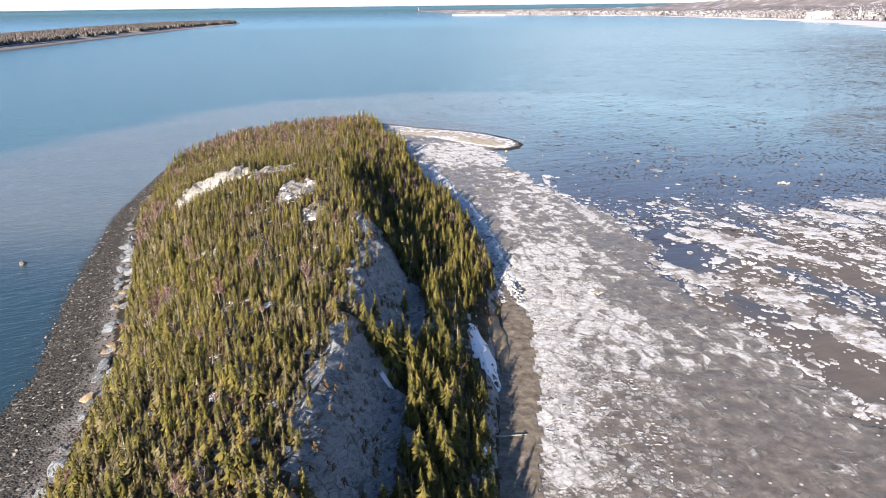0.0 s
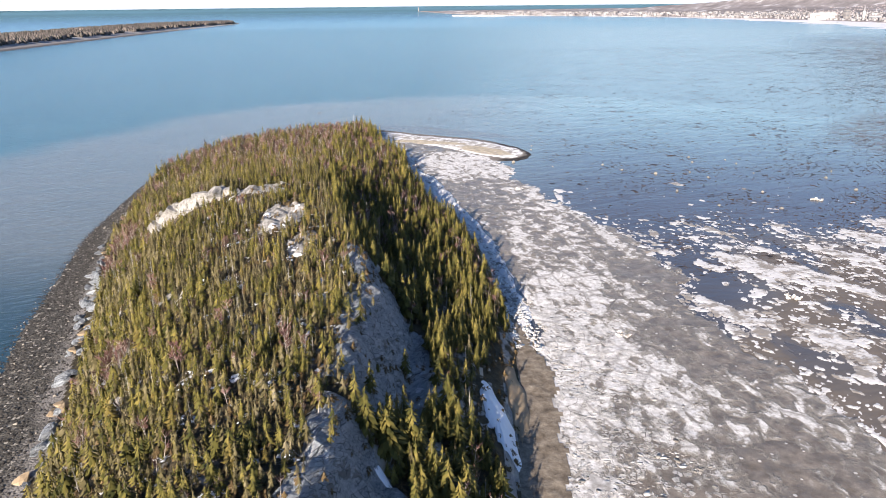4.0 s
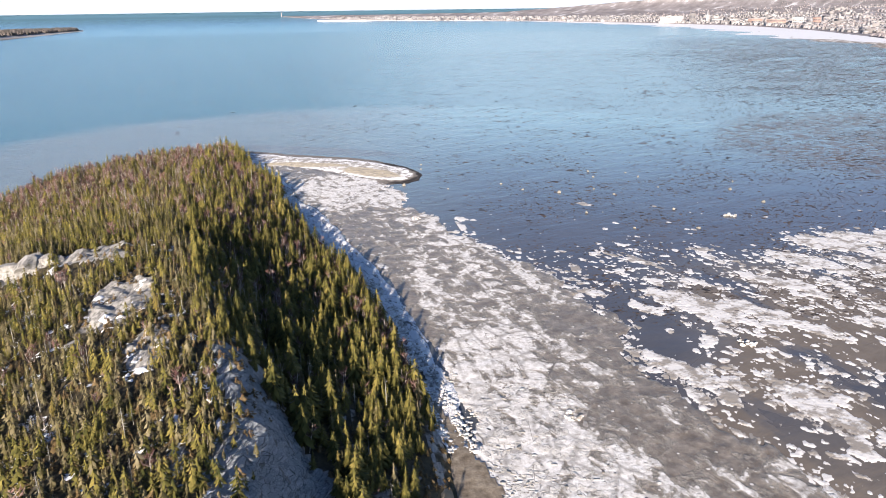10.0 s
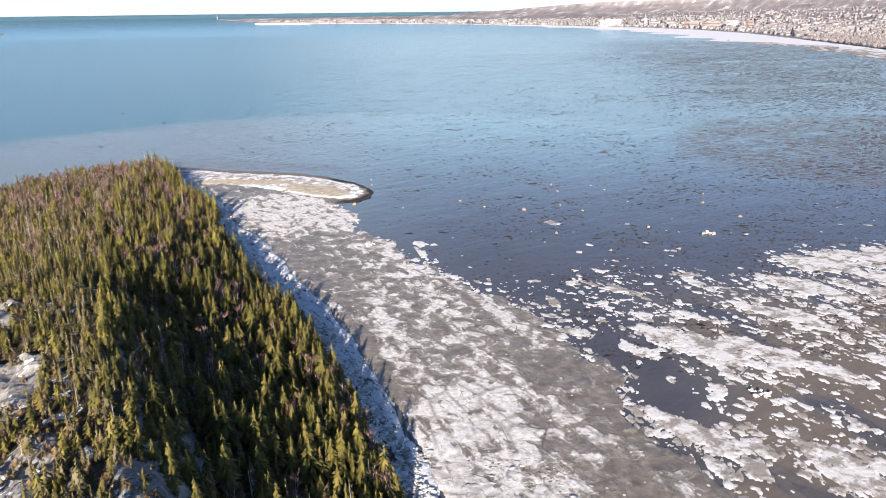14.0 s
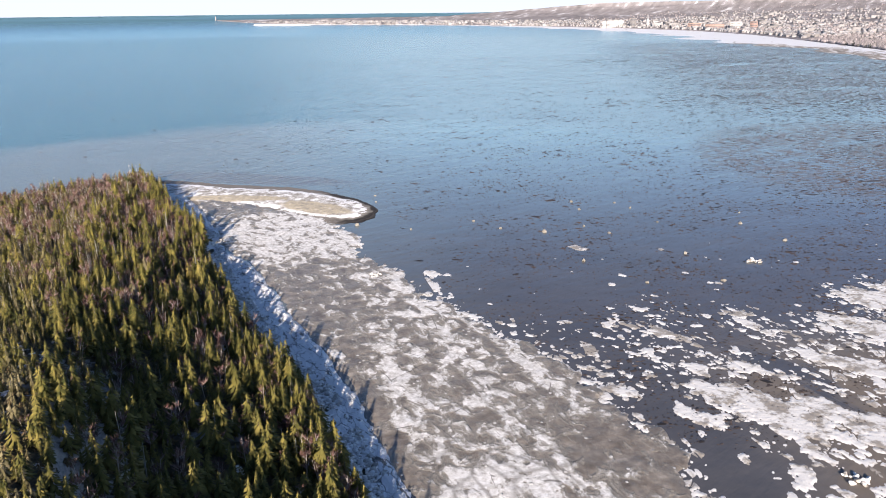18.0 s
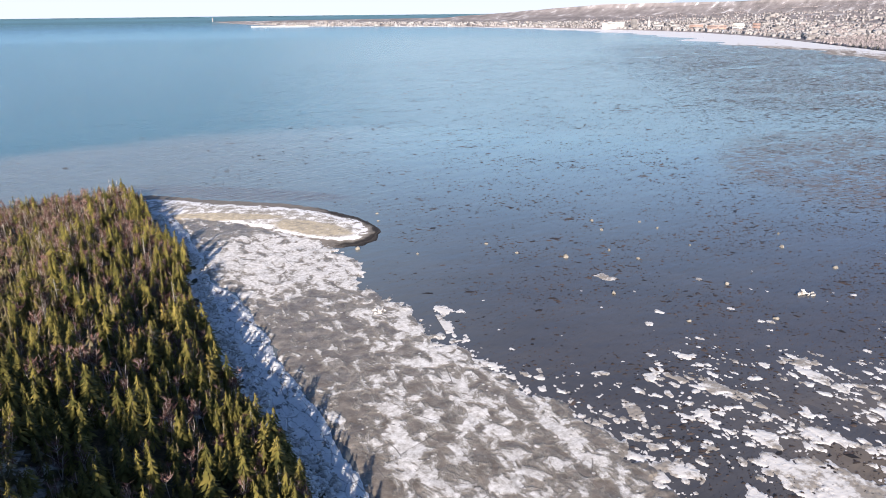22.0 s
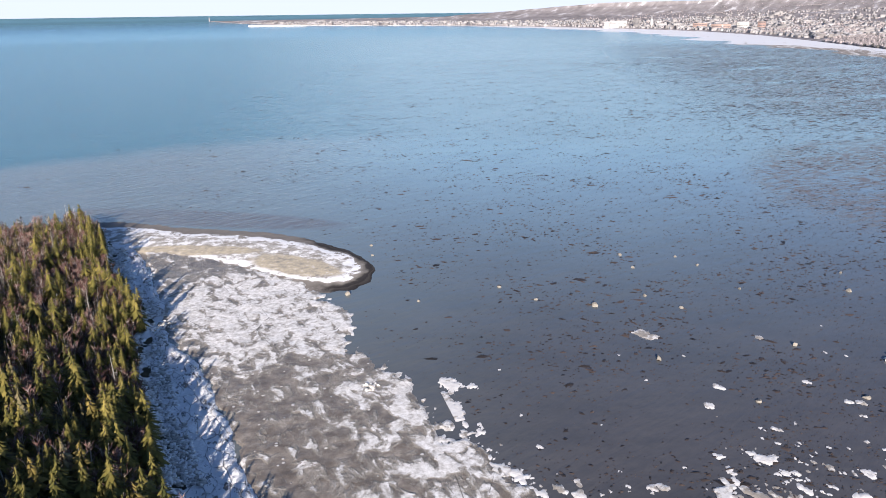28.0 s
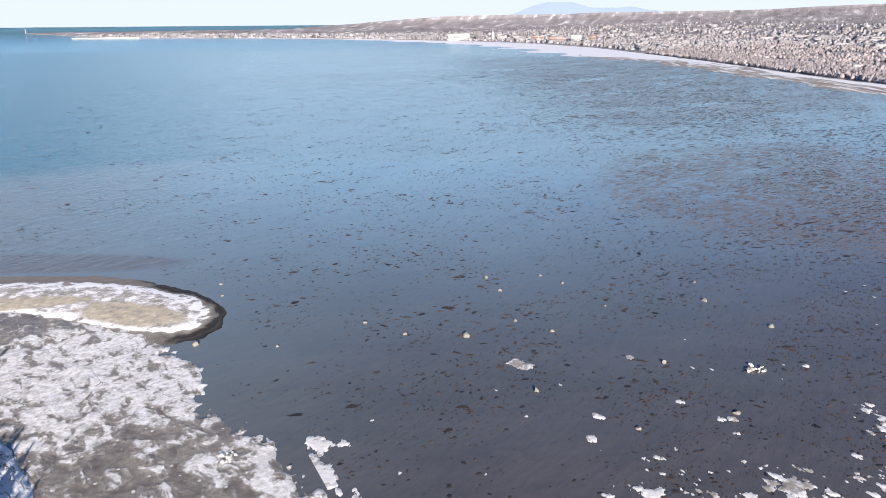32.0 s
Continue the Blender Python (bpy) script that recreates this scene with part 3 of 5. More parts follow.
def island_height(x, y):
    xl, xe, xr, zr, xw = west_edge(y), east_edge(y), ridge_x(y), ridge_z(y), west_water(y)
    s = np.clip((x - xl) / np.maximum(xr - xl, 1), 0, 1)
    left = 1.6 + (zr - 1.6) * (1 - (1 - s) ** np.interp(y, [290, 390], [2.9, 1.7]))
    q = np.clip((xe - x) / np.maximum(xe - xr, 1), 0, 1)
    cliff = np.interp(q, [0, 0.1, 0.5, 0.7, 0.92, 1], [0, 0.12, 0.41, 0.51, 0.93, 1])
    soft = np.sin(q * np.pi / 2) ** 1.1
    k = np.clip((350 - y) / 70, 0, 1)
    right = 1.4 + (zr - 1.4) * (cliff * k + soft * (1 - k))
    z = np.where(x < xr, left, right)
    z = z + np.clip(z - 3, 0, 6) / 6 * (1.0 * tri_noise(x, y, 26, 3) + 0.45 * tri_noise(x, y, 7, 5))
    z = z + open_rock(x, y) * (0.8 * np.abs((x * 0.55 + y * 0.30 + 1.6 * value_noise(x, y, 11, 29, 3)) % 4.0 / 4.0 - 0.35) + 0.35 * value_noise(x * 1.6, y * 0.7, 6.0, 27, 4, 0.7) + 0.5 * np.abs(value_noise(x, y * 0.5, 9.0, 28, 2)))
    # a step of bare rock high on the west side
    u, d = ledge_frame(x, y)
    z = z + 4.2 * np.clip((d + 2.2) / 3.0, 0, 1) * np.exp(-np.maximum(d, 0) / 14) * np.clip((17 - np.abs(u)) / 5, 0, 1)
    beach = -0.5 + 2.1 * np.clip((x - xw) / np.maximum(xl - xw, 2), -1, 1)
    z = np.where(x < xl, beach, z)
    z = np.where(x > xe, 1.4 - 0.25 * (x - xe), z)
    return np.where(y > 612, -1.5, z)


def ice_edge(y):
    e = np.interp(y, [-120, 119, 148, 175, 225, 240, 259, 281, 320, 345, 375, 400, 427, 448, 470, 489, 503, 522, 540, 562],
                  [150, 137, 133, 125, 111, 109, 118, 112, 104, 92, 82, 78, 63, 69, 62, 54, 58, 47, 24, -10])
    return e + 2.5 * tri_noise(y, y * 0, 22, 11)


def shore_dist(x, y):
    return x - foot_line(y)


def knob_at(x, y, south):
    """Below one on the three bare patches of the crest's knob; south widens them to their lower side."""
    out = np.full(np.shape(x), 9.0)
    for cx, cy, rx, ry in ((-47.5, 268, 11, 9), (-31, 227, 7, 16), (-19, 197, 4, 11)):
        out = np.minimum(out, ((x - cx) / rx) ** 2 + ((y - cy + south) / (ry + south)) ** 2)
    return out


def open_rock(x, y):
    """Where the bare rock of the crest, the cliffs and the west ledge keeps trees away."""
    d = x - ridge_x(y)
    ragged = 2.2 * value_noise(x, y, 7, 17, 3)
    face = ((d > ragged - 2.5) & (d + ragged < np.interp(y, [118, 126, 140, 160, 178, 198], [2, 13, 19, 18, 12, 3])) & (y > 118) & (y < 198))
    face |= (d > ragged - 2) & (d + ragged < np.interp(y, [54, 66, 90, 106, 114], [5, 13, 17, 14, 3])) & (y > 54) & (y < 114)
    crest = (np.abs(d + 5) < 6) & (y > 60) & (y < 240) & (value_noise(x, y * 0.7, 9, 18, 3) > 0.95)
    knob = (knob_at(x, y, 0.0) < 1) & (value_noise(x * 0.7, y, 8, 19, 4) > -0.35)
    u, v = ledge_frame(x, y)
    ledge = (np.abs(u) < 16) & (v + 0.6 * ragged > -3.2) & (v + ragged < np.interp(u, [-16, 0, 16], [7, 5.5, 3.5]))
    outcrop = ((x + 47) / 4.0) ** 2 + ((y - 127) / 5.5) ** 2 < 1
    for cx, cy, rx, ry in ((-54, 182, 1.8, 4.5), (-47.5, 176, 1.8, 4.0), (-62, 158, 1.6, 4.0), (-37, 205, 1.5, 3)):
        outcrop |= ((x - cx) / rx) ** 2 + ((y - cy) / ry) ** 2 < 1
    return face | crest | knob | ledge | outcrop


# ---- the large structure ----
def build_sea():
    ang = np.linspace(0, 2 * np.pi, 361)[:-1]
    rad = np.concatenate([[0], np.geomspace(40, 3000, 40), np.geomspace(3200, 38000, 40)])
    P = [(EYE_REF[0], EYE_REF[1], 0.0)]
    for r in rad[1:]:
        for a in ang:
            P.append((EYE_REF[0] + r * math.sin(a), EYE_REF[1] + r * math.cos(a), -0.5 * max(r - 3000, 0) ** 2 / 6.4e6))
    v = far(P)
    k = len(ang)
    tri = [(0, 1 + (j + 1) % k, 1 + j) for j in range(k)]
    for i in range(len(rad) - 2):
        a, b = 1 + i * k, 1 + (i + 1) * k
        for j in range(k):
            jj = (j + 1) % k
            tri += [(a + j, a + jj, b + jj), (a + j, b + jj, b + j)]
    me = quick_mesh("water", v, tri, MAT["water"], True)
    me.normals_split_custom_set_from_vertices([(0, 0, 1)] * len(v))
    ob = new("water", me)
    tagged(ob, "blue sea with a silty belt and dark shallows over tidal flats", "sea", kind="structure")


def build_island():
    v, tri = grid_sheet(np.arange(-200, 62, 1.1), np.arange(-60, 640, 1.3), island_height,
                        lambda X, Y: (X > west_edge(Y) - 3) & (X < east_edge(Y) + 6) & (Y < 618))
    me = quick_mesh("ground_island", v, tri, MAT["island"], True)
    me.materials.append(MAT["rock"])
    mid = v[tri].mean(1)
    bare = open_rock(mid[:, 0], mid[:, 1])
    # sunlit crest and pale ledge get a lighter rock colour than the shaded cliffs
    me.materials.append(MAT["pale_rock"])
    pale = bare & ((mid[:, 0] < -24) | (knob_at(mid[:, 0], mid[:, 1], 0.0) < 1))
    me.polygons.foreach_set("material_index", bare.astype(np.int32) + pale)
    me.polygons.foreach_set("use_smooth", ~bare)
    ob = new("ground_island", me)
    tagged(ob, "steep wooded island of grey rock, heath and moss", "island", kind="structure")
    v, tri = grid_sheet(np.arange(-200, -20, 1.5), np.arange(-100, 645, 1.5), lambda X, Y: island_height(X, Y) - 0.06 + 0.10 * tri_noise(X, Y, 4, 8) * (X < west_edge(Y) - 1),
                        lambda X, Y: (X < west_edge(Y) + 1.5) & (X > west_water(Y) - 8) & (Y < 640))
    ob = new("beach", quick_mesh("beach", v, tri, MAT["beach"], True))
    tagged(ob, "grey shingle beach with dark weedy stones at the waterline", "beach", kind="structure")


def spit_axis(x, y):
    """How far inside the hooked sandspit a place lies, 0 at its edge and 1 on its crest."""
    north = np.interp(x, [-60, -27, 0, 38, 57, 66, 74, 80, 84], [618, 606, 588, 569, 554, 541, 531, 519, 500])
    south = np.interp(x, [-60, -25, 10, 30, 45, 62, 72, 79, 84], [556, 546, 524, 505, 488, 476, 478, 486, 500])
    d = np.minimum(np.minimum(north - y, y - south) * 0.8, 86 - x)
    return np.clip((d + 1.3 * tri_noise(x, y, 19, 61, 3)) / 20, -1, 1)


def build_spit():
    def height(X, Y):
        return np.interp(spit_axis(X, Y) * 20, [-3, 0, 7, 12, 20], [-0.5, -0.05, 0.38, 0.85, 1.15]) + 0.05 * tri_noise(X, Y, 9, 4)
    v, tri = grid_sheet(np.arange(-62, 92, 1.0), np.arange(462, 625, 1.0), height, lambda X, Y: spit_axis(X, Y) > -0.15)
    ob = new("sandspit", quick_mesh("sandspit", v, tri, MAT["sand"], True))
    tagged(ob, "hooked sandspit of tan sand with a dark wet rim", "sandspit", kind="structure")


def build_ice():
    def inside(X, Y):
        ragged = 5.0 * value_noise(X * 1.3, Y * 0.8, 9, 71, 5, 0.7)
        return np.minimum(X - foot_line(Y) - np.interp(Y, [150, 195, 215], [5.2, 5.2, 10.5]) + 0.4 * ragged, ice_edge(Y) - X + ragged) * (Y < 562) - 1.0 * (Y >= 562)

    def height(X, Y):
        d = inside(X, Y)
        return np.clip(0.3 * d, -0.25, 0.32 + 0.25 * np.clip((Y - 485) / 20, 0, 1)) + 0.12 * np.clip(d, 0, 1) * value_noise(X, Y, 6, 6)
    v, tri = grid_sheet(np.arange(-34, 158, 0.8), np.arange(-60, 564, 0.8), height, lambda X, Y: inside(X, Y) > -0.9)
    ob = new("shore_ice", quick_mesh("shore_ice", v, tri, MAT["ice"], True))
    tagged(ob, "broad sheet of shore ice stained grey-brown with mud", "ice sheet", kind="structure")

    def foot(X, Y):
        d = shore_dist(X, Y)
        lip = np.interp(Y, [196, 225], [2.0, 10.5]) + 1.5 * tri_noise(Y, Y * 0, 30, 21)
        return np.minimum(X - east_edge(Y) + 3.0, lip - d)

    def foot_h(X, Y):
        e = foot(X, Y)
        ridge = 0.35 * np.exp(-((e - 2.6) / 1.5) ** 2) * (shore_dist(X, Y) > 3) * (0.8 + 0.5 * value_noise(X, Y, 14, 12, 2))
        return -0.1 + 0.9 * np.clip(e / 1.2, 0, 1) * (0.75 + 0.55 * value_noise(X * 1.3, Y * 0.8, 4, 9, 4, 0.7) * np.clip((e - 1) / 4, 0.25, 1)) + ridge + 0.35 * np.clip(-(X - east_edge(Y) - 3), 0, 6)
    v, tri = grid_sheet(np.arange(-60, 62, 0.8), np.arange(198, 590, 0.8), foot_h, lambda X, Y: foot(X, Y) > 0)
    ob = new("ice_foot", quick_mesh("ice_foot", v, tri, MAT["snow"], True))
    tagged(ob, "broken snowy ice foot banked along the wooded shore", "ice foot", kind="structure")


def build_mud_shore():
    def height(X, Y):
        return 1.5 - 0.085 * np.clip(shore_dist(X, Y) + 1, 0, 40) + 0.12 * tri_noise(X, Y, 6, 14)
    v, tri = grid_sheet(np.arange(24, 66, 1.0), np.arange(-100, 240, 1.0), height, lambda X, Y: (shore_dist(X, Y) > -2) & (shore_dist(X, Y) < (10 + 2.5 * tri_noise(Y, Y * 0, 20, 15)) * np.clip((236 - Y) / 60, 0, 1)) & (Y < 232))
    ob = new("mud_shore", quick_mesh("mud_shore", v, tri, MAT["mudshore"], True))
    tagged(ob, "strip of brown mud and gravel between wood and ice", "shore", kind="structure")


build_sea()
build_mud_shore()
build_island()
build_spit()
build_ice()


# ---- trees ----
def cone_tree(rng, tiers, sides, height, radius, droop=0.35, ragged=0.3):
    """A conifer crown: ragged whorls of narrow drooping boughs round a stem, each bough a bent kite."""
    v, t = [], []
    lean = rng.uniform(-0.04, 0.04, 2)
    for k in range(tiers):
        f = (k + rng.uniform(0.1, 0.5)) / tiers
        z = height * (0.08 + 0.88 * f)
        r = radius * (1 - f) ** 0.70 * min(1.0, 0.60 + 2.2 * f) * rng.uniform(0.78, 1.15) + 0.05
        n = max(3, int(round(sides * (1 - 0.5 * f))))
        turn = rng.uniform(0, 6.28)
        for j in range(n):
            a = turn + 6.283 * (j + rng.uniform(-0.3, 0.3)) / n
            rr = r * rng.uniform(1 - ragged, 1 + ragged * 0.7)
            w = rng.uniform(1.7, 2.6) / n
            zt, zo, zm = z + height * 0.5 / tiers + 0.12 * rr, z - droop * rr, z - droop * rr * rng.uniform(0.1, 0.5)
            b = len(v)
            v += [(lean[0] * z, lean[1] * z, zt), (rr * 0.62 * math.cos(a - w), rr * 0.62 * math.sin(a - w), zm),
                  (rr * math.cos(a), rr * math.sin(a), zo), (rr * 0.62 * math.cos(a + w), rr * 0.62 * math.sin(a + w), zm - 0.06 * rr)]
            t += [(b, b + 1, b + 2), (b, b + 2, b + 3)]
    b = len(v)
    v += [(0.10, 0, height * 0.86), (-0.05, 0.09, height * 0.86), (-0.05, -0.09, height * 0.86), (lean[0] * height, lean[1] * height, height)]
    t += [(b, b + 1, b + 3), (b + 1, b + 2, b + 3), (b + 2, b, b + 3)]
    return np.array(v), np.array(t)


def stick(p, q, r0, r1, sides=4):
    p, q = np.array(p, float), np.array(q, float)
    d = (q - p) / max(np.linalg.norm(q - p), 1e-6)
    u = np.cross(d, (0.3, 0.9, 0.1))
    u /= np.linalg.norm(u)
    w = np.cross(d, u)
    ring = [np.cos(6.2832 * k / sides) * u + np.sin(6.2832 * k / sides) * w for k in range(sides)]
    v = [p + r0 * c for c in ring] + [q + r1 * c for c in ring]
    t = []
    for k in range(sides):
        m = (k + 1) % sides
        t += [(k, m, sides + m), (k, sides + m, sides + k)]
    return np.array(v), np.array(t)


def joined(pieces):
    vs, ts, base = [], [], 0
    for v, t in pieces:
        vs.append(v)
        ts.append(np.asarray(t) + base)
        base += len(v)
    return np.concatenate(vs), np.concatenate(ts)


def trunk_shape(height, r=0.13):
    return stick((0, 0, -0.6), (0, 0, height * 0.93), r, 0.02, 5)


def bare_tree(rng, height, spread, twigs):
    """A leafless birch: leaning stems, limbs and a haze of fine twigs."""
    limbs, fine = [], []
    stems = rng.randint(1, 4)
    for _ in range(stems):
        top = np.array([rng.uniform(-1, 1) * spread * 0.5, rng.uniform(-1, 1) * spread * 0.5, height * rng.uniform(0.75, 1)])
        limbs.append(stick((0, 0, -0.5), top, 0.09, 0.02, 4))
        for _ in range(5):
            f = rng.uniform(0.3, 0.9)
            p = top * f
            a = rng.uniform(0, 6.28)
            q = p + np.array([math.cos(a) * spread * 0.6, math.sin(a) * spread * 0.6, height * 0.28]) * rng.uniform(0.5, 1) * (1.1 - f * 0.5)
            limbs.append(stick(p, q, 0.045, 0.012, 3))
            for _ in range(twigs):
                g = p + (q - p) * rng.uniform(0.3, 1)
                a2 = rng.uniform(0, 6.28)
                h = g + np.array([math.cos(a2), math.sin(a2), rng.uniform(0.4, 1.6)]) * rng.uniform(0.4, 1.0) * spread * 0.34
                s = np.array([0.085, 0.05, 0])
                fine.append((np.array([g - s, g + s, h]), np.array([(0, 1, 2)])))
    return joined(limbs), joined(fine)


def snag_tree(rng, height):
    out = [stick((0, 0, -0.5), (rng.uniform(-.3, .3), rng.uniform(-.3, .3), height), 0.11, 0.02, 5)]
    for _ in range(22):
        z = height * rng.uniform(0.2, 0.95)
        a = rng.uniform(0, 6.28)
        r = 0.9 * (1.05 - z / height) + 0.2
        out.append(stick((0, 0, z), (r * math.cos(a), r * math.sin(a), z - 0.25 * r), 0.035, 0.008, 3))
    return joined(out)


def tree_places():
    rng = np.random.RandomState(42)
    out = []
    step = 1.62
    for y in np.arange(20, 606, step):
        for x in np.arange(west_edge(y) + 1, east_edge(y) - 0.5, step):
            px, py = x + rng.uniform(-1.0, 1.0), y + rng.uniform(-1.0, 1.0)
            if px < west_edge(py) + 0.5 or px > east_edge(py) - 0.3:
                continue
            out.append((px, py))
    P = np.array(out)
    keep = ~open_rock(P[:, 0], P[:, 1])
    dens = 0.86 + 0.3 * tri_noise(P[:, 0], P[:, 1], 30, 23)
    dens = np.where(P[:, 0] > ridge_x(P[:, 1]) + 4, dens * np.where(P[:, 0] > east_edge(P[:, 1]) - 12, np.where(P[:, 1] > 215, 1.0, 0.6), np.where(P[:, 1] > 310, 0.46, 0.52)), dens * np.where(P[:, 1] > 380, 0.52, 1.0))
    keep &= rng.uniform(0, 1, len(P)) < dens
    keep &= ~((((P[:, 0] - 36.5) / 6.0) ** 2 + ((P[:, 1] - 153) / 22) ** 2 < 1) | ((P[:, 0] > 35.5) & (P[:, 1] < 190)) | ((P[:, 0] > 38.5) & (P[:, 1] < 205)))
    u, v = ledge_frame(P[:, 0], P[:, 1])
    keep &= ~((np.abs(u) < 15) & (v > -13) & (v < 2))
    keep &= ~((knob_at(P[:, 0], P[:, 1], 5.0) < 1) & (rng.uniform(0, 1, len(P)) < 0.85))
    keep |= open_rock(P[:, 0], P[:, 1]) & (rng.uniform(0, 1, len(P)) < np.where((P[:, 0] < ridge_x(P[:, 1]) + 3) & (P[:, 1] < 210), 0.18, 0.03))
    return P[keep]


def build_trees():
    rng = np.random.RandomState(7)
    P = tree_places()
    Z = island_height(P[:, 0], P[:, 1])
    kind_noise = tri_noise(P[:, 0], P[:, 1], 60, 31)
    bare_noise = tri_noise(P[:, 0], P[:, 1], 38, 33)
    u = rng.uniform(0, 1, len(P))
    east = P[:, 0] > ridge_x(P[:, 1]) + 4
    north = np.clip((P[:, 1] - 330) / 150, 0, 1)
    kinds = np.where(kind_noise + 0.6 * rng.randn(len(P)) > 0.55, 1, 0)          # 0 spruce, 1 dull spruce
    kinds = np.where(east, np.where(u < 0.06, 1, 0), np.where(u < 0.35, 1, kinds))
    kinds = np.where(u > 0.985, 2, kinds)
    kinds = np.where(rng.uniform(0, 1, len(P)) < 0.02 + 0.22 * np.clip(bare_noise - 0.2, 0, 1) + 0.62 * north * (bare_noise > -0.5), 3, kinds)
    grove = (((P[:, 0] + 107) / 10) ** 2 + ((P[:, 1] - 263) / 14) ** 2 < 1) | (((P[:, 0] + 57) / 5) ** 2 + ((P[:, 1] - 151) / 9) ** 2 < 1)
    kinds = np.where(east & (P[:, 1] > 230) & (rng.uniform(0, 1, len(P)) < 0.20), 3, kinds)
    kinds = np.where(grove & (u > 0.25), 3, kinds)
    kinds = np.where(rng.uniform(0, 1, len(P)) < 0.03, 4, kinds)
    high = np.clip((Z - 22) / 12, 0, 1)
    size = (0.98 - 0.26 * high) * np.where((P[:, 0] > east_edge(P[:, 1]) - 9) & (P[:, 1] > 215), 1.10, 1.0) * np.where(east, 1.02, 0.80) * np.clip(rng.lognormal(-0.12, 0.36, len(P)), 0.4, 1.7)
    size = np.where(kinds == 3, np.minimum(size, 1.15), size)
    size = size * np.where((kinds != 3) & (P[:, 1] > 380), 1.18, 1.0)
    size = size * np.where((P[:, 0] > 29) & (P[:, 1] < 195), 0.74, 1.0)
    tall = 7.0
    proto = {0: [], 1: [], 2: [], 3: [], 4: []}
    low0, low1 = [], []
    for k in range(5):
        proto[0].append((cone_tree(rng, 13, 8, tall, rng.uniform(1.4, 1.95), 0.32, 0.4), trunk_shape(tall)))
        proto[1].append((cone_tree(rng, 13, 6, tall, rng.uniform(0.95, 1.35), 0.5, 0.6), trunk_shape(tall)))
        low0.append((cone_tree(rng, 8, 6, tall, rng.uniform(1.35, 1.9), 0.4, 0.5), stick((0, 0, -0.6), (0, 0, tall * 0.8), 0.12, 0.03, 3)))
        low1.append((cone_tree(rng, 8, 5, tall, rng.uniform(0.9, 1.35), 0.5, 0.65), stick((0, 0, -0.6), (0, 0, tall * 0.8), 0.12, 0.03, 3)))
        proto[2].append((cone_tree(rng, 11, 6, tall, 1.5, 0.1, 0.45), trunk_shape(tall)))
        limbs, fine = bare_tree(rng, 6.5, 2.8, 9)
        proto[3].append((fine, limbs))
        proto[4].append((snag_tree(rng, 6.5), trunk_shape(3.0, 0.05)))
    proto[0] += low0
    proto[1] += low1
    crown_mat = ["spruce", "spruce_dull", "larch", "birch", "snag"]
    names = ["spruce_tree", "spruce_tree", "larch_tree", "birch_tree", "dead_tree"]
    labels = ["olive-green conical spruce on the wooded island slope", "thin grey-green spruce with lichen-hung boughs", "yellow-tinged conifer among darker spruces",
              "leafless birch with reddish-brown twigs among spruces", "dead bleached spruce snag with bare branches"]
    single = np.zeros(len(P), bool)
    near = np.where(((P[:, 1] > 95) & (P[:, 1] < 330) & (P[:, 0] > 6)) | ((P[:, 1] > 320) & (P[:, 1] < 480) & (P[:, 0] > -30)))[0]
    single[near[:: max(1, len(near) // 290)][:290]] = True
    protos = {}
    for i in np.where(single)[0]:
        k, j = int(kinds[i]), int(rng.randint(5))
        m = Matrix.LocRotScale((P[i, 0], P[i, 1], Z[i]), Euler((rng.uniform(-.04, .04), rng.uniform(-.04, .04), rng.uniform(0, 6.28))), (1, 1, 1))
        s = float(size[i])
        if (k, j) not in protos:
            protos[k, j] = [quick_mesh("crown", *proto[k][j][0], MAT[crown_mat[k]]), quick_mesh("trunk", *proto[k][j][1], MAT["birch_bark" if k == 3 else "bark"])]
        tree = new(names[k])
        tree.matrix_basis = m @ Matrix.Diagonal((s, s, s, 1))
        tagged(tree, labels[k], "tree", "trees of the island")
        child("crown", protos[k, j][0], tree)
        child("trunk", protos[k, j][1], tree)
    for k in range(5):
        for which, nm in ((0, "crowns"), (1, "trunks")):
            vs, ts, base = [], [], 0
            for i in np.where((kinds == k) & ~single)[0]:
                v, t = proto[k][i % 5 + (5 if k < 2 and not east[i] else 0)][which]
                a, s = (i * 2.399) % 6.283, size[i]
                c, sn = math.cos(a) * s, math.sin(a) * s
                wide = 0.85 + 0.3 * ((i * 0.618) % 1) + (0.06 if east[i] or k > 2 else 0.16)
                w = np.stack([(v[:, 0] * c - v[:, 1] * sn) * wide + P[i, 0], (v[:, 0] * sn + v[:, 1] * c) * wide + P[i, 1], v[:, 2] * s * (1.0 if east[i] or k > 1 else 0.90) + Z[i]], 1)
                vs.append(w)
                ts.append(t + base)
                base += len(v)
            if not vs:
                continue
            mat = MAT[crown_mat[k]] if which == 0 else MAT["birch_bark" if k == 3 else "bark"]
            ob = new(("forest_" if which == 0 else "stems_") + ["spruce", "thin_spruce", "larch", "birch", "snag"][k],
                     quick_mesh(nm, np.concatenate(vs), np.concatenate(ts), mat))
            tagged(ob, "dense wood of " + labels[k].split(" on ")[0] + " trees", "forest", kind="stuff")



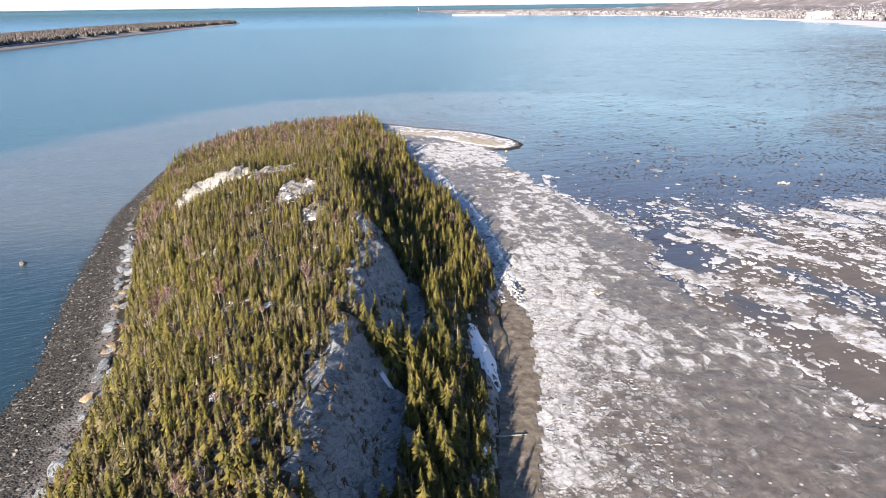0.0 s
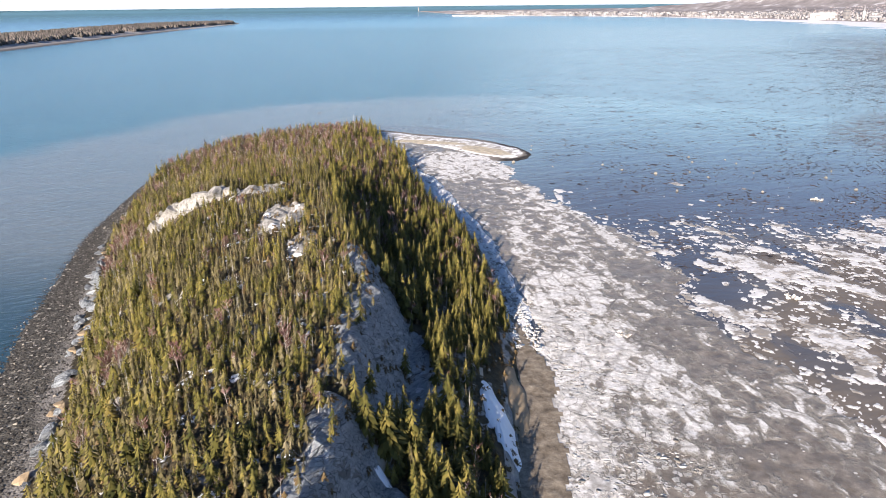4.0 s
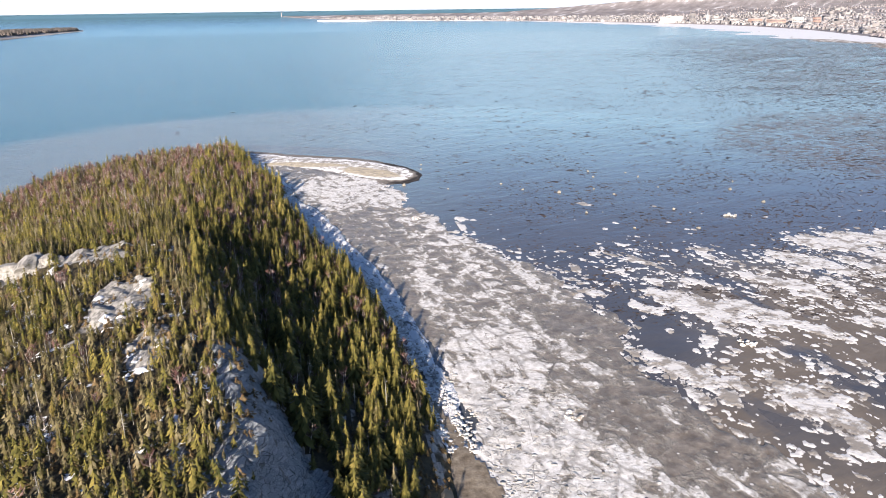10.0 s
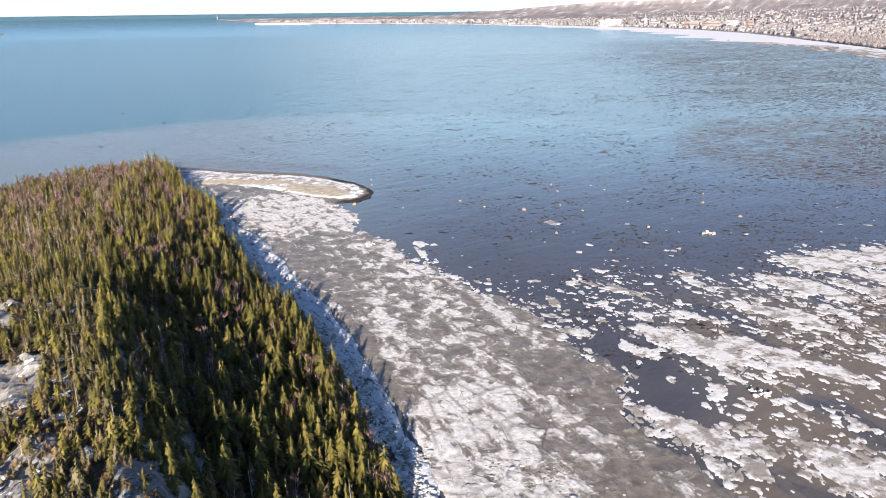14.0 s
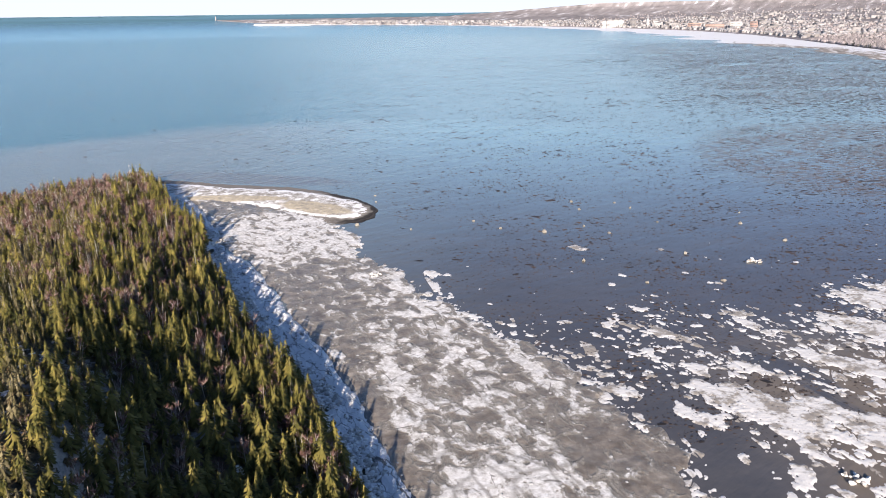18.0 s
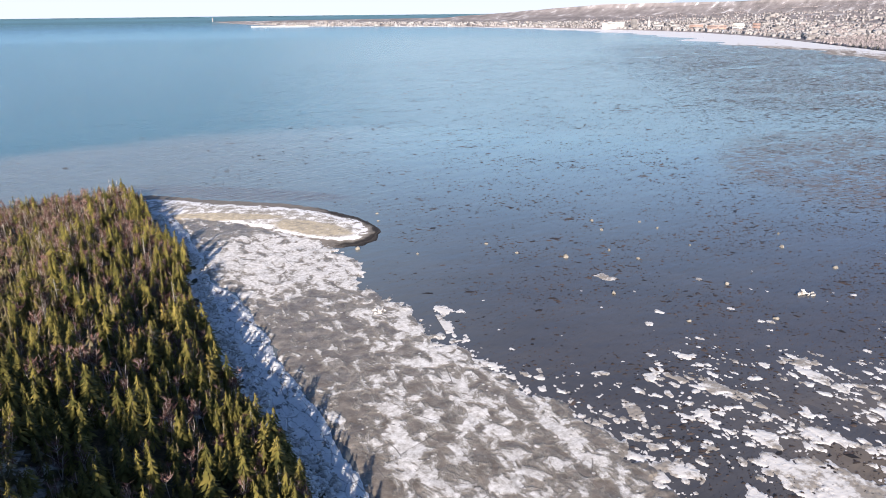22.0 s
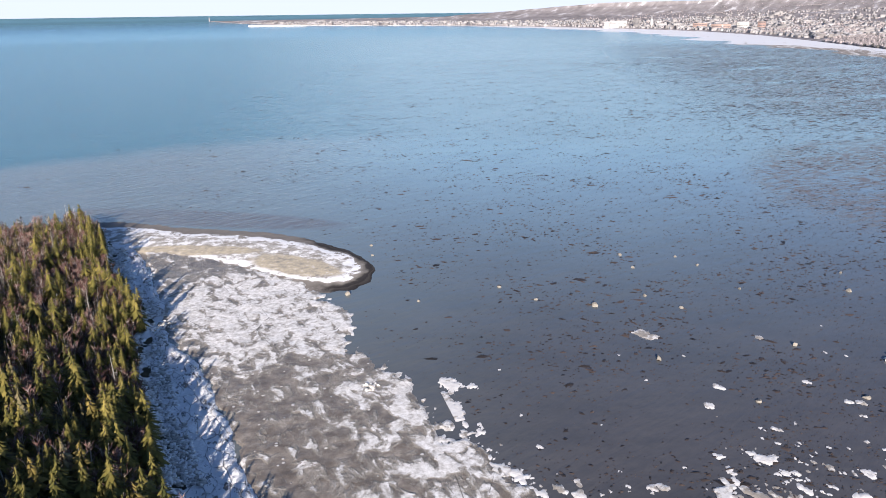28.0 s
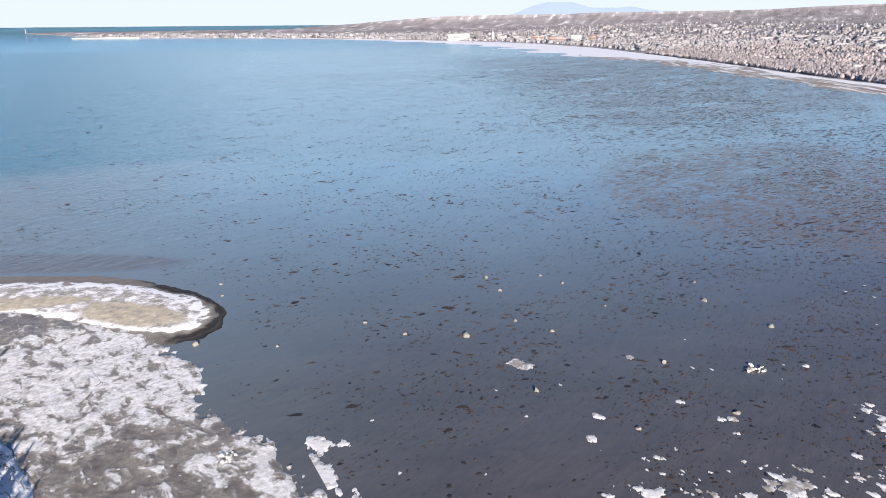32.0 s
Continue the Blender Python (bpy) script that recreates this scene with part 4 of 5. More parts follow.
def build_shrubs():
    """Low heath and juniper between the trees, on the crest and the west slope."""
    rng = np.random.RandomState(55)
    N = 13000
    y = rng.uniform(45, 420, N)
    x = west_edge(y) + (east_edge(y) - west_edge(y)) * rng.uniform(0, 1, N)
    want = np.where(open_rock(x, y), 0.14, 0.55) + 0.35 * value_noise(x, y, 14, 57, 3)
    want = want * np.where(x > ridge_x(y) + 12, 0.9, 1.0)
    ok = rng.uniform(0, 1, N) < want
    x, y = x[ok], y[ok]
    z = island_height(x, y)
    protos = [cone_tree(rng, 3, 5, 1.9, 1.15, 0.15, 0.5) for _ in range(5)]
    vs, ts, base = [], [], 0
    for i in range(len(x)):
        v, q = protos[i % 5]
        s, a = rng.uniform(0.5, 1.25), rng.uniform(0, 6.28)
        c, n = math.cos(a) * s, math.sin(a) * s
        vs.append(np.stack([v[:, 0] * c - v[:, 1] * n + x[i], v[:, 0] * n + v[:, 1] * c + y[i], v[:, 2] * s * 0.8 + z[i] - 0.2], 1))
        ts.append(q + base)
        base += len(v)
    ob = new("heath_shrubs", quick_mesh("heath_shrubs", np.concatenate(vs), np.concatenate(ts), MAT["shrub"]))
    tagged(ob, "low brown and olive heath shrubs between the trees", "shrubs", kind="stuff")


build_trees()
build_shrubs()


# ---- ice floes ----
def floe_bound(x):
    return np.interp(x, [60, 100, 130, 165, 190, 205, 245, 300, 420], [340, 340, 340, 352, 334, 326, 350, 345, 335])


def cell_field(x, y, wide, long, turn, seed):
    """Cracked cells: half the gap to the nearest border, the cell's own chance and its number."""
    c, s = math.cos(turn), math.sin(turn)
    u, w = (x * c + y * s) / wide, (-x * s + y * c) / long
    u = u + 0.22 * value_noise(x, y, 2.6, seed + 1, 4, 0.65)
    w = w + 0.22 * value_noise(x, y, 2.6, seed + 2, 4, 0.65)
    rng = np.random.RandomState(seed)
    jx, jy, pick = rng.uniform(0, 1, (3, 256, 256))
    iu, iw = np.floor(u).astype(int), np.floor(w).astype(int)
    best, second = np.full(x.shape, 1e9), np.full(x.shape, 1e9)
    own, other = np.zeros(x.shape), np.zeros(x.shape)
    for a in (-1, 0, 1):
        for k in (-1, 0, 1):
            p, q = (iu + a) % 256, (iw + k) % 256
            d = np.hypot(iu + a + jx[p, q] - u, iw + k + jy[p, q] - w)
            nearer = d < best
            second = np.where(nearer, best, np.minimum(second, d))
            own = np.where(nearer, pick[p, q], own)
            best = np.where(nearer, d, best)
    return (second - best) * 0.5 * wide, own


PLATES = [(147, 203, 40, 11, 14), (158, 172, 34, 13, 22), (121, 229, 32, 9, 38), (150, 272, 40, 17, 24), (166, 262, 26, 12, 26), (178, 246, 20, 9, 20), (219, 305, 36, 15, 30),
          (243, 324, 36, 19, 48), (264, 328, 40, 16, 66), (288, 324, 36, 18, 62), (310, 315, 36, 20, 50), (238, 297, 26, 9, 40), (262, 300, 30, 10, 42), (131, 272, 14, 5, 35), (190, 287, 30, 9, 38),
          (88, 397, 9, 8, 10), (84, 384, 16, 7, 8), (93, 394, 9, 3, 70)]


def floe_level(X, Y):
    """Height field of all drifting ice: above zero where there is a floe."""
    edge = floe_bound(X) - Y
    off = X - ice_edge(Y)
    c, s = math.cos(radians(14)), math.sin(radians(14))
    dens = 0.36 + 0.40 * value_noise((X * c + Y * s) / 10, (-X * s + Y * c) / 26, 1.0, 81, 3)
    dens = dens * np.clip(0.15 + edge / 28, 0, 1) + 0.006 * (edge > -70)
    lead = ((X - 126) / 12) ** 2 + ((Y - 258) / 30) ** 2
    dens = np.where(lead < 1, 0.04, dens)
    dens = np.maximum(dens, 0.75 * np.exp(-np.maximum(off, 0) / 3.0) * (Y < 420))
    solid = np.full(X.shape, -9.0)
    for x, y, l, w, turn in PLATES:
        a = radians(turn)
        u, v = (X - x) * math.cos(a) + (Y - y) * math.sin(a), -(X - x) * math.sin(a) + (Y - y) * math.cos(a)
        r = np.sqrt((u / (w / 2)) ** 2 + (v / (l / 2)) ** 2)
        solid = np.maximum(solid, (1 - r) * w / 2)
    solid = solid + 2.6 * value_noise(X * 1.4, Y * 0.8, 7, 83, 5, 0.72)
    out = solid
    for wide, long, seed, share in ((5.2, 8.5, 89, 0.45), (2.3, 3.3, 91, 0.75), (1.1, 1.5, 95, 0.45)):
        gap, own = cell_field(X, Y, wide, long, radians(12), seed)
        here = own < dens * share
        out = np.maximum(out, np.where(here, gap - 0.16, -gap))
    # long cracks through the plates
    gap, own = cell_field(X, Y, 8.0, 20.0, radians(13), 99)
    out = np.minimum(out, np.maximum(gap * 1.5 - 0.06, -0.4))
    return np.where(off < -2, -1.0, out)


def build_floes():
    step = 0.5
    xs, ys = np.arange(84, 332, step), np.arange(60, 424, step)
    X, Y = np.meshgrid(xs, ys)
    F = floe_level(X, Y)
    Z = np.clip(F * 0.6, -0.20, 0.17) + 0.03 * np.clip(F, 0, 1) * value_noise(X, Y, 2.0, 85, 3)
    wet = F > 0
    cell = wet[:-1, :-1] | wet[1:, :-1] | wet[:-1, 1:] | wet[1:, 1:]
    # gather the cells of each floe
    label = np.zeros(cell.shape, int)
    sizes = [0]
    rows, cols = cell.shape
    for i0, j0 in zip(*np.nonzero(cell)):
        if label[i0, j0]:
            continue
        k = len(sizes)
        label[i0, j0] = k
        stack, n = [(i0, j0)], 0
        while stack:
            i, j = stack.pop()
            n += 1
            for p, q in ((i + 1, j), (i - 1, j), (i, j + 1), (i, j - 1)):
                if 0 <= p < rows and 0 <= q < cols and cell[p, q] and not label[p, q]:
                    label[p, q] = k
                    stack.append((p, q))
        sizes.append(n)
    sizes = np.array(sizes)
    order = np.argsort(-sizes[1:]) + 1
    big = set(order[:280].tolist())
    w = len(xs)
    flat = label.ravel()
    idx = np.arange(rows)[:, None] * w + np.arange(cols)[None]
    idx = idx.ravel()
    V = np.stack([X.ravel(), Y.ravel(), Z.ravel()], 1)
    seq = np.argsort(flat, kind="stable")
    starts = np.searchsorted(flat[seq], np.arange(len(sizes) + 1))
    rest = []
    for k in range(1, len(sizes)):
        cells = idx[seq[starts[k]:starts[k + 1]]]
        if k not in big:
            rest.append(cells)
            continue
        tri = np.concatenate([np.stack([cells, cells + 1, cells + w + 1], 1), np.stack([cells, cells + w + 1, cells + w], 1)])
        used, inv = np.unique(tri, return_inverse=True)
        v = V[used]
        c = np.array([v[:, 0].mean(), v[:, 1].mean(), 0.0])
        ob = new("ice_floe", quick_mesh("ice_floe", v - c, inv.reshape(-1, 3), MAT["floe"], True))
        ob.location = Vector(c)
        n = len(cells) * step * step
        tagged(ob, "broad white ice floe with muddy stains on dark shallows" if n > 120 else "white ice floe adrift on dark shallows" if n > 15 else "small white ice floe adrift on dark shallows",
               "ice floe", "drifting ice floes")
    cells = np.concatenate(rest)
    tri = np.concatenate([np.stack([cells, cells + 1, cells + w + 1], 1), np.stack([cells, cells + w + 1, cells + w], 1)])
    used, inv = np.unique(tri, return_inverse=True)
    ob = new("brash_ice", quick_mesh("brash_ice", V[used], inv.reshape(-1, 3), MAT["floe"], True))
    tagged(ob, "scattered small floes and brash ice on the flats", "brash ice", kind="stuff")


def stone_shape(rng, rough=0.25):
    bm = bmesh.new()
    bmesh.ops.create_icosphere(bm, subdivisions=2, radius=1.0)
    d = [Vector((rng.uniform(-1, 1), rng.uniform(-1, 1), rng.uniform(-0.4, 1))).normalized() for _ in range(11)]
    c = [rng.uniform(0.42, 0.8) for _ in d]
    for v in bm.verts:
        for n, k in zip(d, c):
            over = v.co.dot(n) - k
            if over > 0:
                v.co -= n * over
        v.co *= 1 + rng.uniform(-rough, rough) * 0.18
    me = bpy.data.meshes.new("boulder")
    bm.to_mesh(me)
    bm.free()
    return me


def build_boulders():
    rng = np.random.RandomState(5)
    shapes = []
    for k in range(6):
        me = stone_shape(rng)
        me.materials.append(MAT["boulder"])
        shapes.append(me)

    slabs = []
    for k in range(6):
        me = stone_shape(rng)
        me.materials.append(MAT["clay" if k == 0 else "rock"])
        slabs.append(me)

    pale = []
    for k in range(6):
        me = stone_shape(rng, 0.4)
        me.materials.append(MAT["pale_rock"])
        pale.append(me)

    def put(x, y, z, s, label, group):
        ob = new("boulder", shapes[rng.randint(6)])
        ob.matrix_basis = Matrix.LocRotScale((x, y, z), Euler((rng.uniform(-.2, .2), rng.uniform(-.2, .2), rng.uniform(0, 6.28))), (s, s * rng.uniform(0.75, 1.1), s * rng.uniform(0.6, 0.85)))
        tagged(ob, label, "boulder", group)
    flats = [(154.4, 437.7, 1.7), (154.7, 393.6, 1.5), (167.9, 363.6, 1.0), (68.2, 474.1, 1.6), (254.2, 422.8, 1.5), (256.7, 393.6, 1.4), (201.8, 390.1, 1.2),
             (191, 486, 1.3), (188, 470, 1.2), (177, 441, 1.0), (184, 427, 1.1), (136, 449, 1.0), (127, 465, 0.9), (93, 460, 0.9), (87, 531, 0.9), (216, 465, 1.0),
             (213, 477, 0.9), (266, 440, 0.9), (198, 357, 1.3), (216, 437, 0.9), (85, 517, 0.8)]
    for x, y, s in flats:
        put(x, y, 0.15 * s, s, "pale grey boulder standing in shallow tidal water", "boulders on the flats")
    put(-155, 246, 0.0, 2.2, "dark wet boulder awash off the shingle beach", "boulders on the beach")
    for _ in range(80):
        y = rng.uniform(60, 330)
        a = rng.uniform(0, 1)
        x = float(west_water(y) + (west_edge(y) - west_water(y)) * a ** 1.2)
        s = rng.uniform(0.3, 0.75)
        put(x, y, float(island_height(np.array(x), np.array(y))) + 0.15 * s, s, "weathered boulder on the shingle beach", "boulders on the beach")
    # the pale ledge high on the west slope: jointed blocks in two courses
    ledge = new("rock_ledge")
    ledge.location = (-75, 261, 0)
    tagged(ledge, "pale jointed rock ledge above the western woods", "rock ledge")
    cos, sin = math.cos(math.atan2(9.0, 29.0)), math.sin(math.atan2(9.0, 29.0))
    for row, size in ((-2.4, 1.0), (0.2, 1.15), (3.2, 1.0)):
        u = -15.5
        while u < 16:
            w = rng.uniform(1.5, 3.2) * size
            u += w
            across = row + rng.uniform(-0.7, 0.7) - 1.6 * math.sin((u * cos) * 0.33)
            x, y = -75 + u * cos - across * sin, 261 + u * sin + across * cos
            z = float(island_height(np.array(x), np.array(y)))
            block = child("block", pale[rng.randint(6)], ledge)
            block.matrix_basis = Matrix.LocRotScale((x + 75, y - 261, z - 1.3), Euler((rng.uniform(-.12, .12), rng.uniform(-.15, .15), 0.3 + rng.uniform(-.3, .3))), (w * 1.55, size * rng.uniform(2.8, 3.8), size * rng.uniform(2.6, 3.3)))
            u += w * 0.85
    # tilted slabs of tan rock at the foot of the western slope
    for _ in range(110):
        y = rng.uniform(70, 300)
        x = float(west_edge(y)) + rng.uniform(-6, 2.5)
        s = rng.uniform(0.9, 3.0)
        ob = new("rock_slab", slabs[rng.randint(6)])
        ob.matrix_basis = Matrix.LocRotScale((x, y, float(island_height(np.array(x), np.array(y))) + 0.2 * s), Euler((rng.uniform(-.3, .3), rng.uniform(0.1, .7), rng.uniform(-0.8, 0.3))), (s * 0.8, s * 1.5, s * 0.45))
        tagged(ob, "tilted slab of tan and grey rock at the slope's foot", "rock slab", "slabs along the western shore")
    vs, ts, base = [], [], 0
    pts = np.array([(0, 0, 1), (1, 0, 0), (0.3, 0.95, 0.05), (-0.8, 0.55, 0), (-0.75, -0.6, 0.02), (0.35, -0.9, 0)])
    tri = np.array([(0, 1, 2), (0, 2, 3), (0, 3, 4), (0, 4, 5), (0, 5, 1)])
    for _ in range(9000):
        y = rng.uniform(40, 420)
        a = rng.uniform(0, 1) ** 1.4
        xw, xe = float(west_water(y)), float(west_edge(y))
        x = xw - 3 + (xe - xw) * a
        s = rng.uniform(0.18, 0.6)
        z = -0.5 + 2.1 * min(1, (x - xw) / max(xe - xw, 2))
        t = rng.uniform(0, 6.28)
        c, q = math.cos(t) * s, math.sin(t) * s
        vs.append(np.stack([pts[:, 0] * c - pts[:, 1] * q + x, pts[:, 0] * q + pts[:, 1] * c + y, pts[:, 2] * s * 0.7 + z - 0.05], 1))
        ts.append(tri + base)
        base += 6
    ob = new("beach_stones", quick_mesh("beach_stones", np.concatenate(vs), np.concatenate(ts), MAT["cobble"]))
    tagged(ob, "dark weedy cobbles strewn over the shingle beach", "cobbles", kind="stuff")


def weed_clumps(name, x, y, s, long, turn, rng, label):
    """Low five-sided clumps of weed at the given places, joined."""
    n, m = 5, len(x)
    a = np.arange(n)[None] * 1.2566 + rng.uniform(-.3, .3, (m, n))
    r = s[:, None] * rng.uniform(0.45, 1.15, (m, n))
    u, w = np.cos(a) * r * long[:, None], np.sin(a) * r * 0.8
    c, q = np.cos(turn)[:, None], np.sin(turn)[:, None]
    V = np.zeros((m, n + 1, 3))
    V[:, :n, 0], V[:, :n, 1], V[:, :n, 2] = u * c - w * q + x[:, None], u * q + w * c + y[:, None], -0.04
    V[:, n, 0], V[:, n, 1], V[:, n, 2] = x, y, np.minimum(0.10 + 0.16 * s, 0.5)
    T = np.array([(k, (k + 1) % n, n) for k in range(n)])[None] + (np.arange(m) * (n + 1))[:, None, None]
    ob = new(name, quick_mesh(name, V.reshape(-1, 3), T.reshape(-1, 3), MAT["weed"]))
    tagged(ob, label, "seaweed", kind="stuff")


def build_weed():
    rng = np.random.RandomState(77)
    N = 150000
    y = 255 * np.exp(rng.uniform(0, 1, N) * math.log(1700 / 255))
    x = y * rng.uniform(-0.22, 0.95, N)
    patch = tri_noise(x, y, 70, 51)
    clump = value_noise(x * 0.6, y, 16, 52, 4)
    off = x - ice_edge(np.minimum(y, 500))
    # thin off the spit, thick on the eastern flats
    east = np.clip((x - 0.22 * y + 40) / 330, 0, 1)
    want = np.clip(0.36 + 0.34 * east + 0.26 * patch + 0.40 * clump, 0.05, 1) * np.where(x < 120, np.clip((x + 80) / 200, 0.1, 1) * 0.7, 1)
    keep = (rng.uniform(0, 1, N) < want) & ((off > 4) | (y > 610)) & ((spit_axis(x, y) < -0.25) | (x > 88))
    x, y, clump = x[keep], y[keep], clump[keep]
    m = len(x)
    s = np.clip(rng.lognormal(-1.42, 0.62, m), 0.12, 1.3) * (np.maximum(y, 300) / 300) ** 0.42 * (1 + 0.5 * np.maximum(clump, 0))
    weed_clumps("rockweed", x, y, s, rng.uniform(1.0, 2.0, m), rng.normal(-0.15, 0.5, m), rng, "dark clumps of rockweed scattered over the tidal flats")
    # weed meadows: one off the boulders, one below the mainland's ice
    N = 70000
    y = 440 * np.exp(rng.uniform(0, 1, N) * math.log(2300 / 440))
    x = y * rng.uniform(0.25, 1.15, N)
    shore = 0.40 * y + 120 + 160 * value_noise(x, y, 220, 53, 3)
    bed = np.clip((x - shore) / 260, 0, 1) * np.clip((2150 - y) / 400, 0, 1)
    keep = rng.uniform(0, 1, N) < bed * np.interp(y, [440, 800], [0.5, 1]) * np.clip(0.50 + 0.6 * value_noise(x * 0.35, y, 40, 54, 4), 0.06, 1)
    x, y = x[keep], y[keep]
    m = len(x)
    s = np.clip(rng.lognormal(-0.35, 0.45, m), 0.3, 2.2) * (y / 700) ** 0.5
    weed_clumps("weed_meadow", x, y, s, rng.uniform(2.0, 4.5, m), rng.normal(-0.05, 0.18, m), rng, "broad beds of brown weed along the far flats")


def draped(name, cx, cy, rx, ry, turn, lift, material, label, category, seed, group="", kind=""):
    """An irregular patch that lies on the island's ground."""
    rng = np.random.RandomState(seed)
    rings, n = 6, 22
    wob = 1 + 0.28 * np.sin(np.arange(n) * 2 * np.pi / n * 2 + rng.uniform(0, 6)) + rng.uniform(-0.2, 0.2, n)
    c, s = math.cos(radians(turn)), math.sin(radians(turn))
    v = [(cx, cy)]
    for k in range(1, rings + 1):
        for j in range(n):
            a = j * 2 * np.pi / n
            u, w = math.cos(a) * rx * wob[j] * k / rings, math.sin(a) * ry * wob[j] * k / rings
            v.append((cx + u * c - w * s, cy + u * s + w * c))
    v = np.array(v)
    f = np.concatenate([[0], np.repeat(np.arange(1, rings + 1), n)]) / rings
    z = island_height(v[:, 0], v[:, 1]) + lift * (1 - f ** 3) - 0.35 * (f > 0.99)
    t = [(0, 1 + j, 1 + (j + 1) % n) for j in range(n)]
    for k in range(rings - 1):
        a, b = 1 + k * n, 1 + (k + 1) * n
        for j in range(n):
            m = (j + 1) % n
            t += [(a + j, b + j, b + m), (a + j, b + m, a + m)]
    ob = new(name, quick_mesh(name, np.column_stack([v, z]), t, material, True))
    return tagged(ob, label, category, group, kind)


def build_patches():
    draped("snow_drift", 36.3, 151, 3.4, 16, 4, 0.9, MAT["drift"], "white snow drift in the lee of the wooded shore", "snow drift", 1)
    draped("clay_bank", 42.4, 166, 3.0, 20, -3, 1.5, MAT["clay"], "bare bank of tan clay between wood and ice", "clay bank", 2)
    def level(X, Y):
        d = X - ridge_x(Y)
        near = np.maximum(np.clip(1 - np.abs(d + 4) / 11, 0, 1), 0.9 * np.clip(1.6 - knob_at(X, Y, 4.0), 0, 1) * (Y < 250)) * np.clip((Y - 90) / 60, 0.25, 1) * np.clip((300 - Y) / 40, 0, 1)
        return value_noise(X, Y, 4.2, 87, 5, 0.72) - 2.3 + 1.75 * near
    v, tri = grid_sheet(np.arange(-62, 14, 0.6), np.arange(50, 300, 0.6), lambda X, Y: island_height(X, Y) + np.clip(level(X, Y) * 1.2, -0.6, 0.35), lambda X, Y: level(X, Y) > -0.05)
    ob = new("crest_snow", quick_mesh("crest_snow", v, tri, MAT["drift"], True))
    tagged(ob, "scattered patches of old snow among rocks on the crest", "snow", kind="stuff")
    for k, (x, y) in enumerate([(22, 92), (34, 104), (12, 108), (30, 300), (8, 330), (-4, 322), (14, 262)]):
        draped("snow_patch", x, y, 1.3, 2.2, 30 * k, 0.35, MAT["drift"], "patch of old snow under the spruces", "snow patch", 200 + k, "snow patches under the trees")
    v, t = stick((37, 114, 2.1), (45.5, 116.2, 1.25), 0.26, 0.14, 8)
    ob = new("driftwood_log", quick_mesh("driftwood_log", v, t, MAT["snag"], True))
    tagged(ob, "bleached driftwood log lying on the shore", "log")



PILES = [(65, 401, 2.6, 16), (150, 240, 3.0, 16), (224, 373, 3.0, 18), (81, 210, 2.6, 14)]


def build_ice_piles():
    """Heaps of broken ice blocks that stranded on the sheet and among the floes."""
    rng = np.random.RandomState(29)
    shapes = []
    for k in range(5):
        me = stone_shape(rng)
        me.materials.append(MAT["floe"])
        shapes.append(me)
    for cx, cy, r, n in PILES:
        for _ in range(n):
            a, d = rng.uniform(0, 6.28), r * math.sqrt(rng.uniform(0, 1))
            s = rng.uniform(0.4, 1.1)
            ob = new("ice_block", shapes[rng.randint(5)])
            ob.matrix_basis = Matrix.LocRotScale((cx + d * math.cos(a), cy + d * math.sin(a), 0.32 + 0.12 * s), Euler((rng.uniform(-.5, .5), rng.uniform(-.5, .5), rng.uniform(0, 6.28))), (s * 1.2, s * 0.8, s * 0.55))
            tagged(ob, "broken block of dirty ice in a stranded heap", "ice block", "blocks of the ice heaps")


